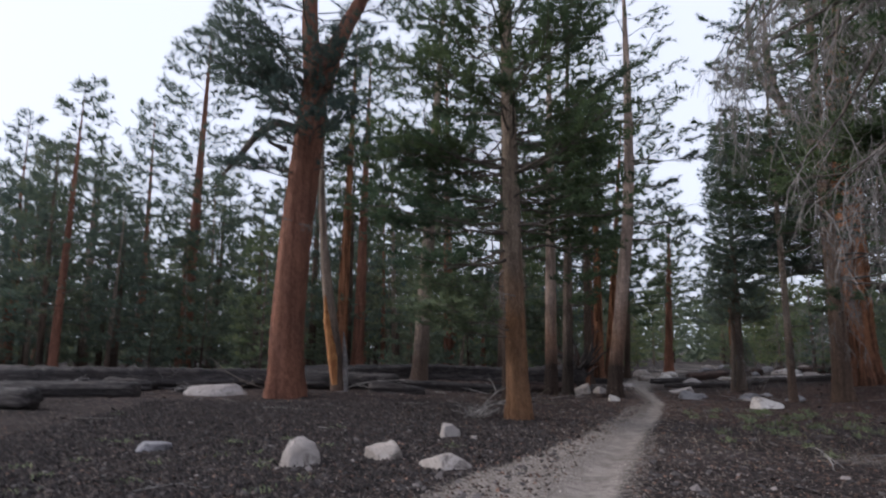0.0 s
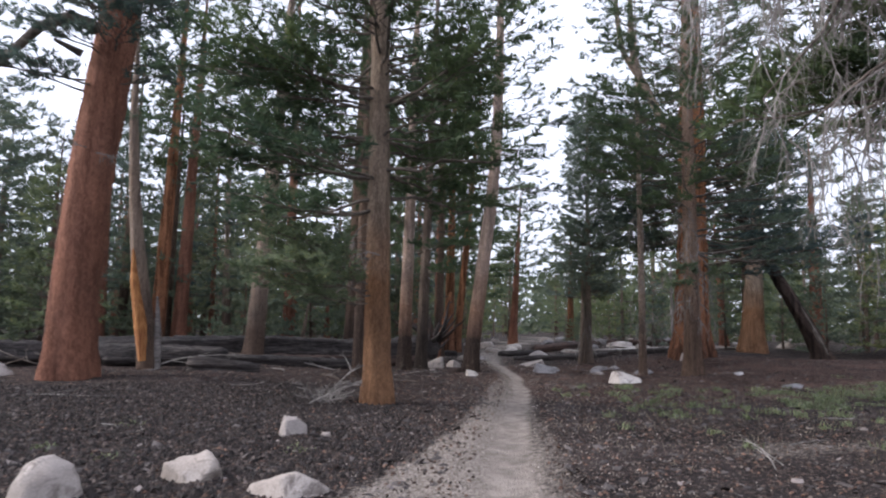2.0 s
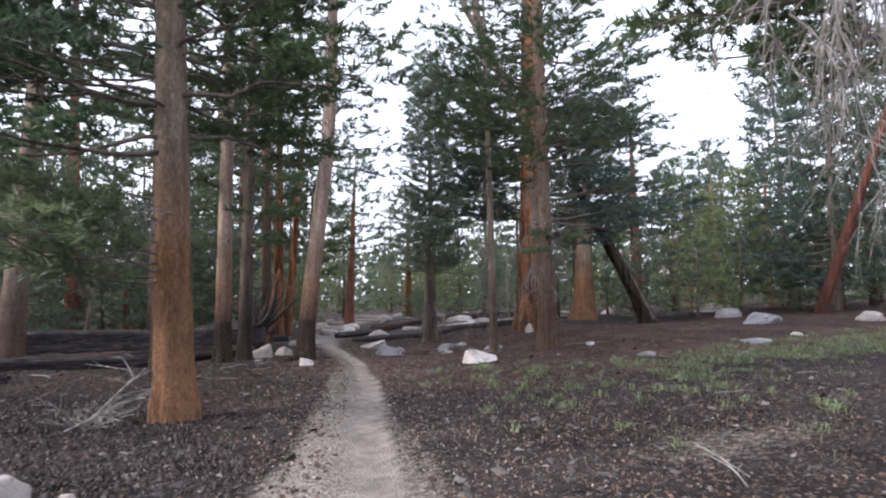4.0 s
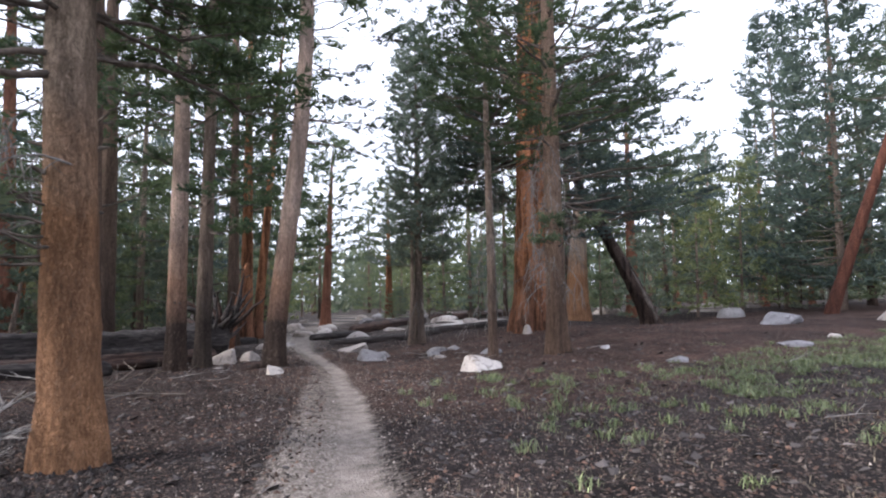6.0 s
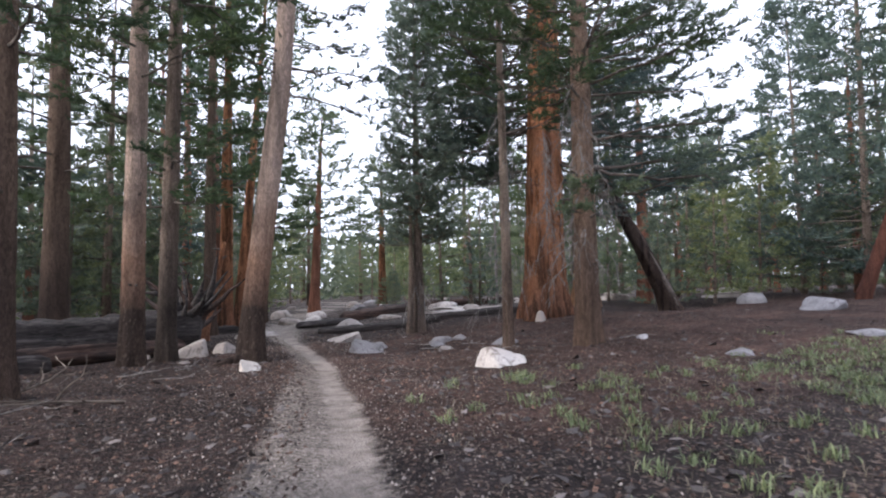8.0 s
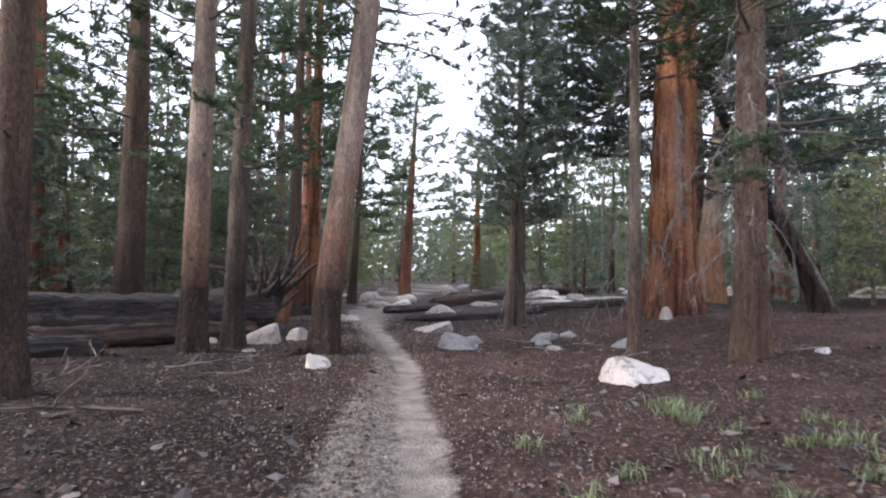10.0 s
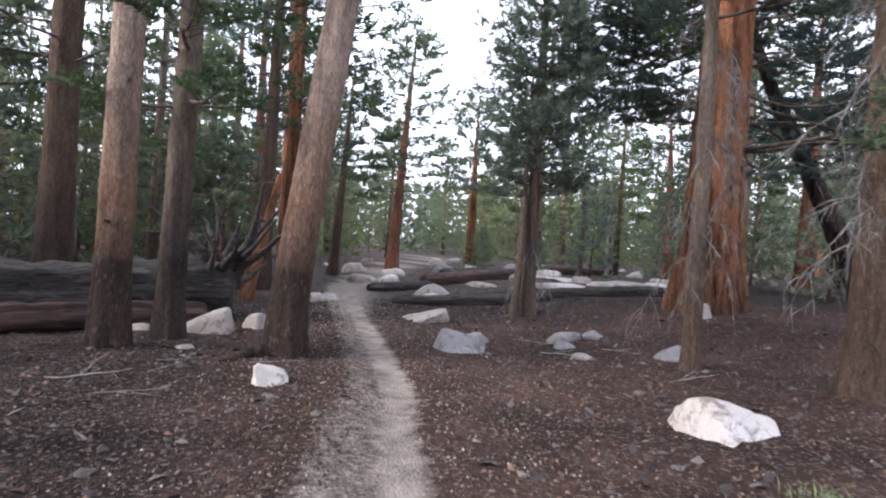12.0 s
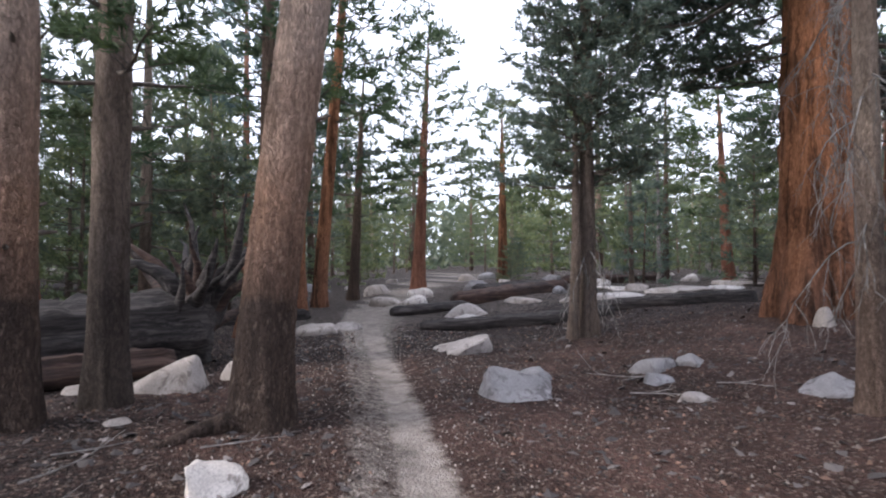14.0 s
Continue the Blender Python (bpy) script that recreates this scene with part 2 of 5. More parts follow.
# ground: grey-brown duff, red-brown needle litter, pale sandy path
GROUND, n, l, p = node_mat("forest_floor")
co = n.new("ShaderNodeTexCoord").outputs["Object"]
def attr(name):
    a = n.new("ShaderNodeAttribute"); a.attribute_name = name
    return a.outputs["Fac"]
b1 = tex(n, l, "ShaderNodeTexNoise", co, Scale=0.8, Detail=6.0, Roughness=0.65)
b2 = tex(n, l, "ShaderNodeTexNoise", co, Scale=9.0, Detail=8.0, Roughness=0.75)
b3 = tex(n, l, "ShaderNodeTexVoronoi", co, Scale=38.0)
b4 = tex(n, l, "ShaderNodeTexNoise", scaled(n, l, co, 50, 50, 50), Scale=1.0, Detail=4.0, Roughness=0.7)
v3 = n.new("ShaderNodeSeparateColor"); l.new(b3.outputs["Color"], v3.inputs[0])
duff = mix(n, l, ramp(n, l, b1.outputs["Fac"], (0.38, 0.0), (0.62, 1.0)), (0.018, 0.014, 0.014), (0.038, 0.030, 0.029))
red = mix(n, l, ramp(n, l, b1.outputs["Fac"], (0.38, 0.0), (0.62, 1.0)), (0.041, 0.024, 0.0195), (0.084, 0.049, 0.040))
def rough_edge(fac, k):
    e = n.new("ShaderNodeMath"); e.operation = "MULTIPLY_ADD"
    l.new(b2.outputs["Fac"], e.inputs[0]); e.inputs[1].default_value = k; l.new(fac, e.inputs[2])
    return maprange(n, l, e.outputs[0], 0.35 + k * 0.5, 0.65 + k * 0.5)
c = mix(n, l, rough_edge(attr("red"), 0.9), duff, red)
c = mix(n, l, 0.9, c, ramp(n, l, b2.outputs["Fac"], (0.28, 0.3), (0.5, 0.9), (0.75, 1.7)), "MULTIPLY")
b5 = tex(n, l, "ShaderNodeTexNoise", co, Scale=0.35, Detail=5.0, Roughness=0.6, Distortion=0.7)
c = mix(n, l, 0.85, c, ramp(n, l, b5.outputs["Fac"], (0.36, (0.4, 0.37, 0.38)), (0.5, (0.95, 0.93, 0.93)), (0.64, (1.38, 1.33, 1.33))), "MULTIPLY")
flake = mix(n, l, ramp(n, l, v3.outputs[0], (0.80, 0.0), (0.86, 0.8)), c, ramp(n, l, v3.outputs[1], (0.0, (0.10, 0.065, 0.05)), (1.0, (0.22, 0.17, 0.145))))
flake = mix(n, l, ramp(n, l, v3.outputs[2], (0.0, 0.75), (0.3, 0.0)), flake, (0.025, 0.02, 0.018))
grit = mix(n, l, ramp(n, l, v3.outputs[1], (0.3, 0.0), (0.9, 1.0)), (0.17, 0.145, 0.127), (0.34, 0.295, 0.262))
c = mix(n, l, rough_edge(attr("grit"), 1.1), flake, grit)
b6 = tex(n, l, "ShaderNodeTexNoise", co, Scale=3.2, Detail=5.0, Roughness=0.6)
sand = mix(n, l, ramp(n, l, b2.outputs["Fac"], (0.35, 0.0), (0.65, 1.0)), (0.235, 0.20, 0.178), (0.345, 0.298, 0.265))
sand = mix(n, l, 0.8, sand, ramp(n, l, b6.outputs["Fac"], (0.36, 0.6), (0.6, 1.1)), "MULTIPLY")
wear = n.new("ShaderNodeMath"); wear.operation = "MULTIPLY_ADD"
l.new(b6.outputs["Fac"], wear.inputs[0]); wear.inputs[1].default_value = 1.2; l.new(attr("trail"), wear.inputs[2])
wear2 = n.new("ShaderNodeMath"); wear2.operation = "MULTIPLY_ADD"
l.new(b2.outputs["Fac"], wear2.inputs[0]); wear2.inputs[1].default_value = 0.9; l.new(wear.outputs[0], wear2.inputs[2])
c = mix(n, l, maprange(n, l, wear2.outputs[0], 1.3, 1.9), c, sand)
c = mix(n, l, 0.5, c, ramp(n, l, b4.outputs["Fac"], (0.3, 0.4), (0.65, 1.3)), "MULTIPLY")
l.new(c, p.inputs["Base Color"])
p.inputs["Roughness"].default_value = 0.95
p.inputs["Specular IOR Level"].default_value = 0.15
bump(n, l, mix(n, l, 0.5, b2.outputs["Fac"], b3.outputs["Distance"]), p, 0.9, 0.05)

# ---- geometry helpers ----
def smooth(a, b, v):
    u = np.clip((v - a) / (b - a), 0, 1)
    return u * u * (3 - 2 * u)


TRAIL = np.array([(0.2, -4), (0.3, 0), (0.7, 3.5), (1.65, 6.9), (2.8, 9.8), (4.05, 12.7), (5.1, 15.0), (6.1, 17.4), (7.02, 20.0), (7.6, 21.2), (7.93, 22.4),
                  (8.43, 24.2), (9.38, 27.9), (10.5, 32.0), (11.4, 34.8), (13.5, 39.0), (16.5, 43.5), (24, 55), (30, 70)])


def trail_distance(x, y):
    best = np.full(np.shape(x), 1e9)
    for (ax, ay), (bx, by) in zip(TRAIL[:-1], TRAIL[1:]):
        dx, dy = bx - ax, by - ay
        u = np.clip(((x - ax) * dx + (y - ay) * dy) / (dx * dx + dy * dy), 0, 1)
        best = np.minimum(best, np.hypot(x - ax - u * dx, y - ay - u * dy))
    return best


def hills(x, y):
    x, y = np.asarray(x, float), np.asarray(y, float)
    z = -0.015 * np.minimum(y, 25) - 0.006 * np.clip(y - 25, 0, 60)
    z = z + 0.40 * smooth(12, 18, x) * smooth(12, 20, y) + 0.35 * (1 - smooth(-2, 4, x)) * smooth(10, 20, y)
    z = z - 0.34 * np.exp(-(((x - 27) / 4.5) ** 2 + ((y - 27) / 4) ** 2))
    z = z - 0.10 * np.exp(-(((x - 11) / 2.5) ** 2 + ((y - 25) / 3) ** 2))
    z = z - 0.12 * np.exp(-(((x - 8.6) / 2.6) ** 2 + ((y - 20.6) / 2.6) ** 2)) + 0.16 * np.exp(-(((x - 12.7) / 1.5) ** 2 + ((y - 18.6) / 1.2) ** 2))
    z = z + 0.02 * np.sin(x * 1.1 + 0.4 * y) * np.sin(y * 0.9 - 0.3 * x) + 0.018 * np.sin(2.7 * x + 1.3) * np.sin(2.3 * y + x)
    d = trail_distance(x, y)
    return z - 0.05 * np.exp(-(d / 0.33) ** 2) + 0.025 * np.exp(-((d - 0.62) / 0.2) ** 2)


def ground_z(x, y):
    return float(hills(x, y))


def mesh_of(name, verts, tris, mat, smooth_faces=False):
    verts, tris = np.asarray(verts, np.float32), np.asarray(tris, np.int32)
    me = bpy.data.meshes.new(name)
    me.vertices.add(len(verts)); me.vertices.foreach_set("co", verts.ravel())
    me.loops.add(tris.size); me.loops.foreach_set("vertex_index", tris.ravel())
    k = tris.shape[1]
    me.polygons.add(len(tris)); me.polygons.foreach_set("loop_start", np.arange(0, tris.size, k, dtype=np.int32))
    me.polygons.foreach_set("use_smooth", np.full(len(tris), smooth_faces))
    me.update(calc_edges=True)
    me.materials.append(mat)
    return me


def part(name, me, parent, label=""):
    ob = new(name, me)
    ob.parent = parent
    return tagged(ob, label) if label else ob


class Geo:
    """Collects quads and triangles (a triangle repeats none: quads only, tips closed by a point)."""
    def __init__(self):
        self.v, self.q, self.count = [], [], 0

    def tube(self, pts, radii, sides=6):
        pts, radii = np.asarray(pts, float), np.asarray(radii, float)
        k = len(pts)
        tan = np.gradient(pts, axis=0)
        tan /= np.linalg.norm(tan, axis=1)[:, None] + 1e-9
        ref = np.array((0.13, 0.31, 0.94)) if abs(tan[0][2]) < 0.9 else np.array((1.0, 0.1, 0.0))
        a = np.cross(tan, ref); a /= np.linalg.norm(a, axis=1)[:, None] + 1e-9
        b = np.cross(tan, a)
        th = np.linspace(0, 2 * np.pi, sides, endpoint=False)
        ring = pts[:, None] + radii[:, None, None] * (a[:, None] * np.cos(th)[None, :, None] + b[:, None] * np.sin(th)[None, :, None])
        self.v.append(ring.reshape(-1, 3))
        i, j = np.meshgrid(np.arange(k - 1), np.arange(sides), indexing="ij")
        j2 = (j + 1) % sides
        f = np.stack((i * sides + j, i * sides + j2, (i + 1) * sides + j2, (i + 1) * sides + j), -1).reshape(-1, 4)
        self.q.append(f + self.count)
        self.count += k * sides

    def mesh(self, name, mat):
        return mesh_of(name, np.concatenate(self.v), np.concatenate(self.q), mat, True)


def trunk_mesh(name, axis, radii, mat, rng, sides=26, flare=0.35, lobes=5, rough=0.05, step=0.22, flute=0.0):
    """A trunk along a bent axis: root flare with lobes, bark ridges and swellings in the surface, closed top."""
    axis, radii = np.asarray(axis, float), np.asarray(radii, float)
    s = np.concatenate(([0], np.cumsum(np.linalg.norm(np.diff(axis, axis=0), axis=1))))
    u = np.arange(0, s[-1], step)
    u = np.append(u, s[-1])
    c = np.stack([np.interp(u, s, axis[:, i]) for i in range(3)], 1)
    for _ in range(6):
        c[1:-1] = 0.25 * c[:-2] + 0.5 * c[1:-1] + 0.25 * c[2:]
    r = np.interp(u, s, radii)
    th = np.linspace(0, 2 * np.pi, sides, endpoint=False)
    ph = rng.uniform(0, 6.28, 8)
    R = np.repeat(r[:, None], sides, 1)
    fl = np.exp(-u / (1.1 * r[0] + 0.1))[:, None]
    R = R * (1 + flare * fl * (1 + 0.55 * np.sin(lobes * th + ph[0])[None] + 0.3 * np.sin((lobes - 2) * th + ph[1])[None]))
    U, T = u[:, None], th[None]
    R = R * (1 + rough * (0.5 * np.sin(3 * T + 0.7 * U + ph[2]) + 0.4 * np.sin(7 * T - 0.9 * U + ph[3]) + 0.35 * np.sin(11 * T + 1.7 * U + ph[4]) * np.sin(2.3 * U + ph[5])))
    R = R * (1 + flute * (np.abs(np.sin(4.5 * T + 0.12 * U + ph[6] + 0.5 * np.sin(0.5 * U))) ** 0.5 - 0.75 + 0.5 * np.sin(2 * T + ph[7])))
    R = R * (1 + rough * 0.45 * rng.normal(size=R.shape))
    V = c[:, None] + np.stack((R * np.cos(T), R * np.sin(T), np.zeros_like(R)), -1)
    V[0, :, 2] -= 0.25
    k = len(u)
    verts = np.concatenate((V.reshape(-1, 3), c[-1:] + (0, 0, 0.05)))
    i, j = np.meshgrid(np.arange(k - 1), np.arange(sides), indexing="ij")
    j2 = (j + 1) % sides
    q = np.stack((i * sides + j, i * sides + j2, (i + 1) * sides + j2, (i + 1) * sides + j), -1).reshape(-1, 4)
    top = np.array([((k - 1) * sides + a, (k - 1) * sides + (a + 1) % sides, k * sides) for a in range(sides)])
    tris = np.concatenate((q[:, (0, 1, 2)], q[:, (0, 2, 3)], top))
    return mesh_of(name, verts, tris, mat, True)


def needles(name, pos, way, length, mat, rng, per=22, long=0.09, wide=0.012, lean=0.55):
    """Shoots set round with needles, each one narrow triangle."""
    pos, way = np.asarray(pos), np.asarray(way)
    k = len(pos)
    L = np.broadcast_to(np.asarray(length, float), (k,))
    u = rng.uniform(0, 1, (k, per)) ** 0.8
    base = pos[:, None] + way[:, None] * (u * L[:, None])[..., None]
    rad = rng.normal(size=(k, per, 3))
    rad -= (rad * way[:, None]).sum(-1, keepdims=True) * way[:, None]
    rad /= np.linalg.norm(rad, axis=-1, keepdims=True) + 1e-9
    rad[..., 2] *= 0.75
    d = way[:, None] * lean + rad * 0.85
    d[..., 2] += 0.12
    d /= np.linalg.norm(d, axis=-1, keepdims=True)
    ln = long * rng.uniform(0.7, 1.25, (k, per, 1))
    side = np.cross(d, rng.normal(size=(k, per, 3)))
    side /= np.linalg.norm(side, axis=-1, keepdims=True) + 1e-9
    w = wide * rng.uniform(0.7, 1.3, (k, per, 1)) * 0.5
    v = np.stack((base - side * w, base + side * w, base + d * ln), 2).reshape(-1, 3)
    return mesh_of(name, v, np.arange(len(v)).reshape(-1, 3), mat)


def unit(v):
    v = np.asarray(v, float)
    return v / (np.linalg.norm(v) + 1e-9)


def grow_limb(geo, tufts, start, az, L, rise, curl, r0, rng, twigs=9, twig_len=0.34, tuft_gap=0.16, bare=0.3, fine=True):
    """One limb with side twigs; adds the wood to geo and the shoots (place, direction, length) to tufts."""
    k = 7 if fine else 4
    s = np.linspace(0, 1, k)
    wig = np.cumsum(rng.normal(0, 0.06, k)) * 0.6
    out = np.array((math.sin(az), math.cos(az), 0.0))
    sid = np.array((out[1], -out[0], 0.0))
    pts = start + np.outer(s * L, out) + np.outer(wig * L * s, sid)
    pts[:, 2] += L * (rise * s + curl * s * s) + np.cumsum(rng.normal(0, 0.028, k)) * L
    geo.tube(pts, r0 * (1 - 0.85 * s) + 0.004, 4 if fine else 3)
    for i in range(twigs):
        f = bare + (1 - bare) * (i + rng.uniform(0.2, 0.9)) / twigs
        f = min(f, 0.99)
        q = np.array([np.interp(f, s, pts[:, c]) for c in range(3)])
        sg = 1 if i % 2 else -1
        ang = rng.uniform(0.45, 1.0) * sg
        d = unit(out * math.cos(ang) + sid * math.sin(ang) + (0, 0, rng.uniform(-0.08, 0.16)))
        tl = L * twig_len * (1.25 - 0.7 * f) * rng.uniform(0.7, 1.3)
        e = q + d * tl + (0, 0, 0.10 * tl)
        if fine:
            geo.tube([q, e], [0.010, 0.004], 3)
        m = max(2, int(tl / tuft_gap))
        for a in range(m):
            g = 0.30 + 0.70 * ((a + rng.uniform(0, 1)) / m) ** 0.8
            dd = unit(d + rng.normal(0, 0.45, 3) * (1, 1, 0.5) + (0, 0, 0.3))
            tufts.append((q + (e - q) * g, dd, rng.uniform(0.7, 1.3)))
    tufts.append((pts[-1], unit(pts[-1] - pts[-2]), 1.2))


def crown(parent, name, axis, z0, z1, reach, limbs, mat, rng, rise=(0.25, -0.1), curl=0.15, r0=0.035, shoot=0.26, per=17, long=0.15, wide=0.031,
          twigs=10, twig_len=0.36, tuft_gap=0.15, bare=0.3, sector=None, fine=True, limb_mat=None, label="", whorl=0.8):
    """Limbs up the stem from z0 to z1. reach(u): the limb's length at u = 0 (lowest) to 1 (top)."""
    axis = np.asarray(axis, float)
    geo, tufts = Geo(), []
    for i in range(limbs):
        u = (i + rng.uniform(0, 0.9)) / limbs
        z = z0 + (z1 - z0) * u
        if not sector:                                   # branches stand in whorls, with gaps between
            z = z0 + (round((z - z0) / whorl) + rng.uniform(-0.13, 0.13)) * whorl
            z = min(max(z, z0), z1)
        st = np.array([np.interp(z, axis[:, 2], axis[:, c]) for c in range(2)] + [z])
        az = i * 2.399 + rng.uniform(-0.5, 0.5)
        if sector:
            az = radians(rng.uniform(*sector))
        L = reach(u) * rng.uniform(0.65, 1.2)
        grow_limb(geo, tufts, st, az, L, rise[1] + (rise[0] - rise[1]) * u + rng.normal(0, 0.08), curl, r0 * (1.1 - 0.7 * u) * (0.5 + 0.2 * L), rng,
                  twigs if z < 11 or not fine else twigs // 2, twig_len, tuft_gap, bare, fine)
    tagged(part("branchwork", geo.mesh(name + "_wood", limb_mat or LIMB), parent), kind="stuff")
    pos = np.array([t[0] for t in tufts]); way = np.array([t[1] for t in tufts]); ln = np.array([t[2] for t in tufts]) * shoot
    part("crown", needles(name + "_crown", pos, way, ln, mat, rng, per, long, wide), parent, label)
    return len(tufts) * per


def thing(name, x, y, z, label, category, group=""):
    ob = new(name)
    ob.location = (x, y, z)
    ob.empty_display_size = 0.3
    return tagged(ob, label, category, group)

# ---- ground ----
def spaced(lo, hi, step, far):
    core = list(np.arange(lo, hi + step / 2, step))
    grow, out, back, s = 1.32, [], [], step
    while True:
        s *= grow
        nxt = (out[-1] if out else core[-1]) + s
        out.append(nxt)
        back.append((back[-1] if back else core[0]) - s)
        if nxt > far:
            break
    return np.array(back[::-1] + core + out)


gx, gy = spaced(-12, 25, 0.15, 2500), spaced(2.5, 32, 0.15, 2500)
X, Y = np.meshgrid(gx, gy)
Z = hills(X, Y)
rngg = np.random.default_rng(5)
near = ((X > -14) & (X < 27) & (Y > -4) & (Y < 34))
Z = Z + np.where(near, rngg.normal(0, 0.009, Z.shape), 0) * (0.35 + 0.65 * smooth(0.2, 0.7, trail_distance(X, Y)))
ny, nx = Z.shape
idx = np.arange(nx * ny).reshape(ny, nx)
quads = np.stack((idx[:-1, :-1], idx[:-1, 1:], idx[1:, 1:], idx[1:, :-1]), -1).reshape(-1, 4)
me = mesh_of("ground", np.stack((X, Y, Z), -1).reshape(-1, 3), quads, GROUND, True)
D = trail_distance(X, Y)
trail = 1 - smooth(0.25, 1.0, D / np.interp(Y, (3, 7, 11, 15, 20), (0.52, 0.43, 0.37, 0.33, 0.31)))
side = (X < np.interp(Y, TRAIL[:, 1], TRAIL[:, 0]))
reach_w = np.interp(Y, (4, 8, 9.5, 11.5, 14, 18, 22), (2.1, 1.75, 1.3, 0.95, 1.0, 0.95, 0.7))
grit_f = np.where(side, 0.78 * (1 - smooth(0.7 * reach_w, 1.2 * reach_w, D)), 0.60 * np.exp(-(D / np.interp(Y, (4, 9, 14), (1.0, 0.8, 0.62))) ** 2))
grit_f = grit_f * np.interp(Y, (9, 12, 16, 22), (1, 0.9, 0.72, 0.65)) + 0.40 * smooth(26, 33, Y) * smooth(3, 8, X)
grit_f = grit_f + 0.46 * np.exp(-(((X - 6.6) / 2.6) ** 2 + ((Y - 9.1) / 1.0) ** 2)) + 0.08 * np.exp(-(((X + 5) / 5.0) ** 2 + ((Y - 13) / 3) ** 2))
red_f = smooth(11, 16, Y) * smooth(30, 24, Y) * (0.44 + 0.50 * smooth(4.5, 8, X)) * (1 - 0.75 * smooth(2, 0, X) * smooth(19, 15, Y)) + 0.7 * np.exp(-(((X - 13.5) / 3) ** 2 + ((Y - 18) / 2) ** 2))
for nm, arr in (("trail", trail), ("grit", grit_f), ("red", np.clip(red_f, 0, 1))):
    a = me.attributes.new(nm, "FLOAT", "POINT")
    a.data.foreach_set("value", arr.astype(np.float32).ravel())
ground = tagged(new("ground", me), "forest floor of grey-brown duff with a pale sandy footpath", "ground", kind="structure")

# ---- rocks ----
def rock(x, y, w, h, mat, label, d=None, yaw=0.0, sink=0.15, seed=0, flat=0.0, name="rock", faces=()):
    """An angular boulder w across, d deep and h above the ground."""
    rng = np.random.default_rng(1000 + seed)
    h = h * (0.9 if seed < 5 else 0.74)
    bm = bmesh.new()
    bmesh.ops.create_icosphere(bm, subdivisions=4 if y < 24 else 3, radius=1.0)
    cuts = [(unit(rng.normal(size=3) + (0, 0, 0.3)), rng.uniform(0.40 if seed in (8, 9, 11, 13) else 0.52, 0.86)) for _ in range({1: 0, 22: 1, 2: 4}.get(seed, 8))] + [(unit((rng.normal(0, 0.25), rng.normal(0, 0.25), 1.0)), 0.9 if seed in (1, 22) else 0.66 - flat)]
    cuts += [(unit(a), b) for a, b in faces]
    off = Vector(rng.uniform(0, 50, 3))
    for v in bm.verts:
        c = np.array(v.co)
        for nrm, dist in cuts:
            e = float(c @ nrm) - dist
            if e > 0:
                c = c - nrm * e * 0.95
        c = c * (1 + 0.10 * noise.noise(Vector(c) * 1.7 + off) + 0.04 * noise.noise(Vector(c) * 5 + off) + 0.014 * noise.noise(Vector(c) * 13 + off))
        v.co = c
    xs = [v.co.x for v in bm.verts]; ys = [v.co.y for v in bm.verts]; zs = [v.co.z for v in bm.verts]
    sx, sy = w / (max(xs) - min(xs)), (d or w * 0.75) / (max(ys) - min(ys))
    sz = h * (1 + sink) / max(zs)
    for v in bm.verts:
        v.co = (v.co.x * sx, v.co.y * sy, max(v.co.z, -0.25) * sz)
    for f in bm.faces:
        f.smooth = True
    for e in bm.edges:
        e.smooth = e.calc_face_angle(0.0) < radians(24)
    m = bpy.data.meshes.new(name); bm.to_mesh(m); bm.free()
    m.materials.append(mat)
    ob = new(name, m)
    ob.matrix_world = pose(x, y, ground_z(x, y) - h * sink, 0, 0, yaw)
    return tagged(ob, label, "rock")


PALE, GREY, WHITE = "rounded pale granite boulder half sunk in duff", "flat grey granite slab half buried in duff", "white angular rock lying on needle litter"
rock(-1.95, 8.6, 0.58, 0.42, ROCK, PALE, seed=1, yaw=20)
rock(-0.88, 9.2, 0.62, 0.29, ROCK, PALE, seed=2, yaw=-15)
rock(0.02, 8.45, 0.80, 0.23, ROCK, "low pale granite boulder beside the footpath", seed=3, flat=0.1)
rock(0.18, 11.3, 0.38, 0.28, ROCK, "small pointed pale rock on dark litter", seed=4)
rock(0.62, 11.2, 0.14, 0.08, ROCK, "small pale stone on dark litter", seed=44)
rock(-4.7, 9.95, 0.66, 0.19, ROCK_GREY, "low grey rock on dark duff", seed=5)
rock(-7.0, 19.0, 1.9, 0.46, ROCK, "broad pale granite slab beside a fallen log", seed=6, d=1.2)
rock(10.05, 18.95, 1.04, 0.50, ROCK_WHITE, "flat-topped white granite rock on red-brown needle litter", seed=7, yaw=-45, flat=0.25, d=1.15, sink=0.18)
rock(6.2, 21.96, 0.48, 0.30, ROCK_WHITE, "white chalky rock beside the footpath", seed=8, yaw=30)
rock(5.95, 26.0, 1.25, 0.58, ROCK, "wedge-shaped tan boulder beneath a fallen log", seed=9, yaw=-22, faces=(((-0.35, 0, 0.9), 0.40), ((0.95, 0, 0.2), 0.72), ((0, -0.9, 0.4), 0.6)))
rock(6.85, 26.2, 0.62, 0.40, ROCK, "tan boulder beside a leaning pine", seed=10)
rock(4.9, 26.0, 0.35, 0.14, ROCK, "small pale rock at the foot of a pine", seed=45)
rock(9.75, 23.75, 0.98, 0.44, ROCK_GREY, "cracked grey granite boulder beside the footpath", seed=11, yaw=-28, d=0.95, faces=(((0.3, -0.5, 0.8), 0.34), ((-0.8, -0.4, 0.4), 0.62)))
rock(10.5, 24.45, 0.55, 0.22, ROCK_GREY, "small flat grey rock on needle litter", seed=12)
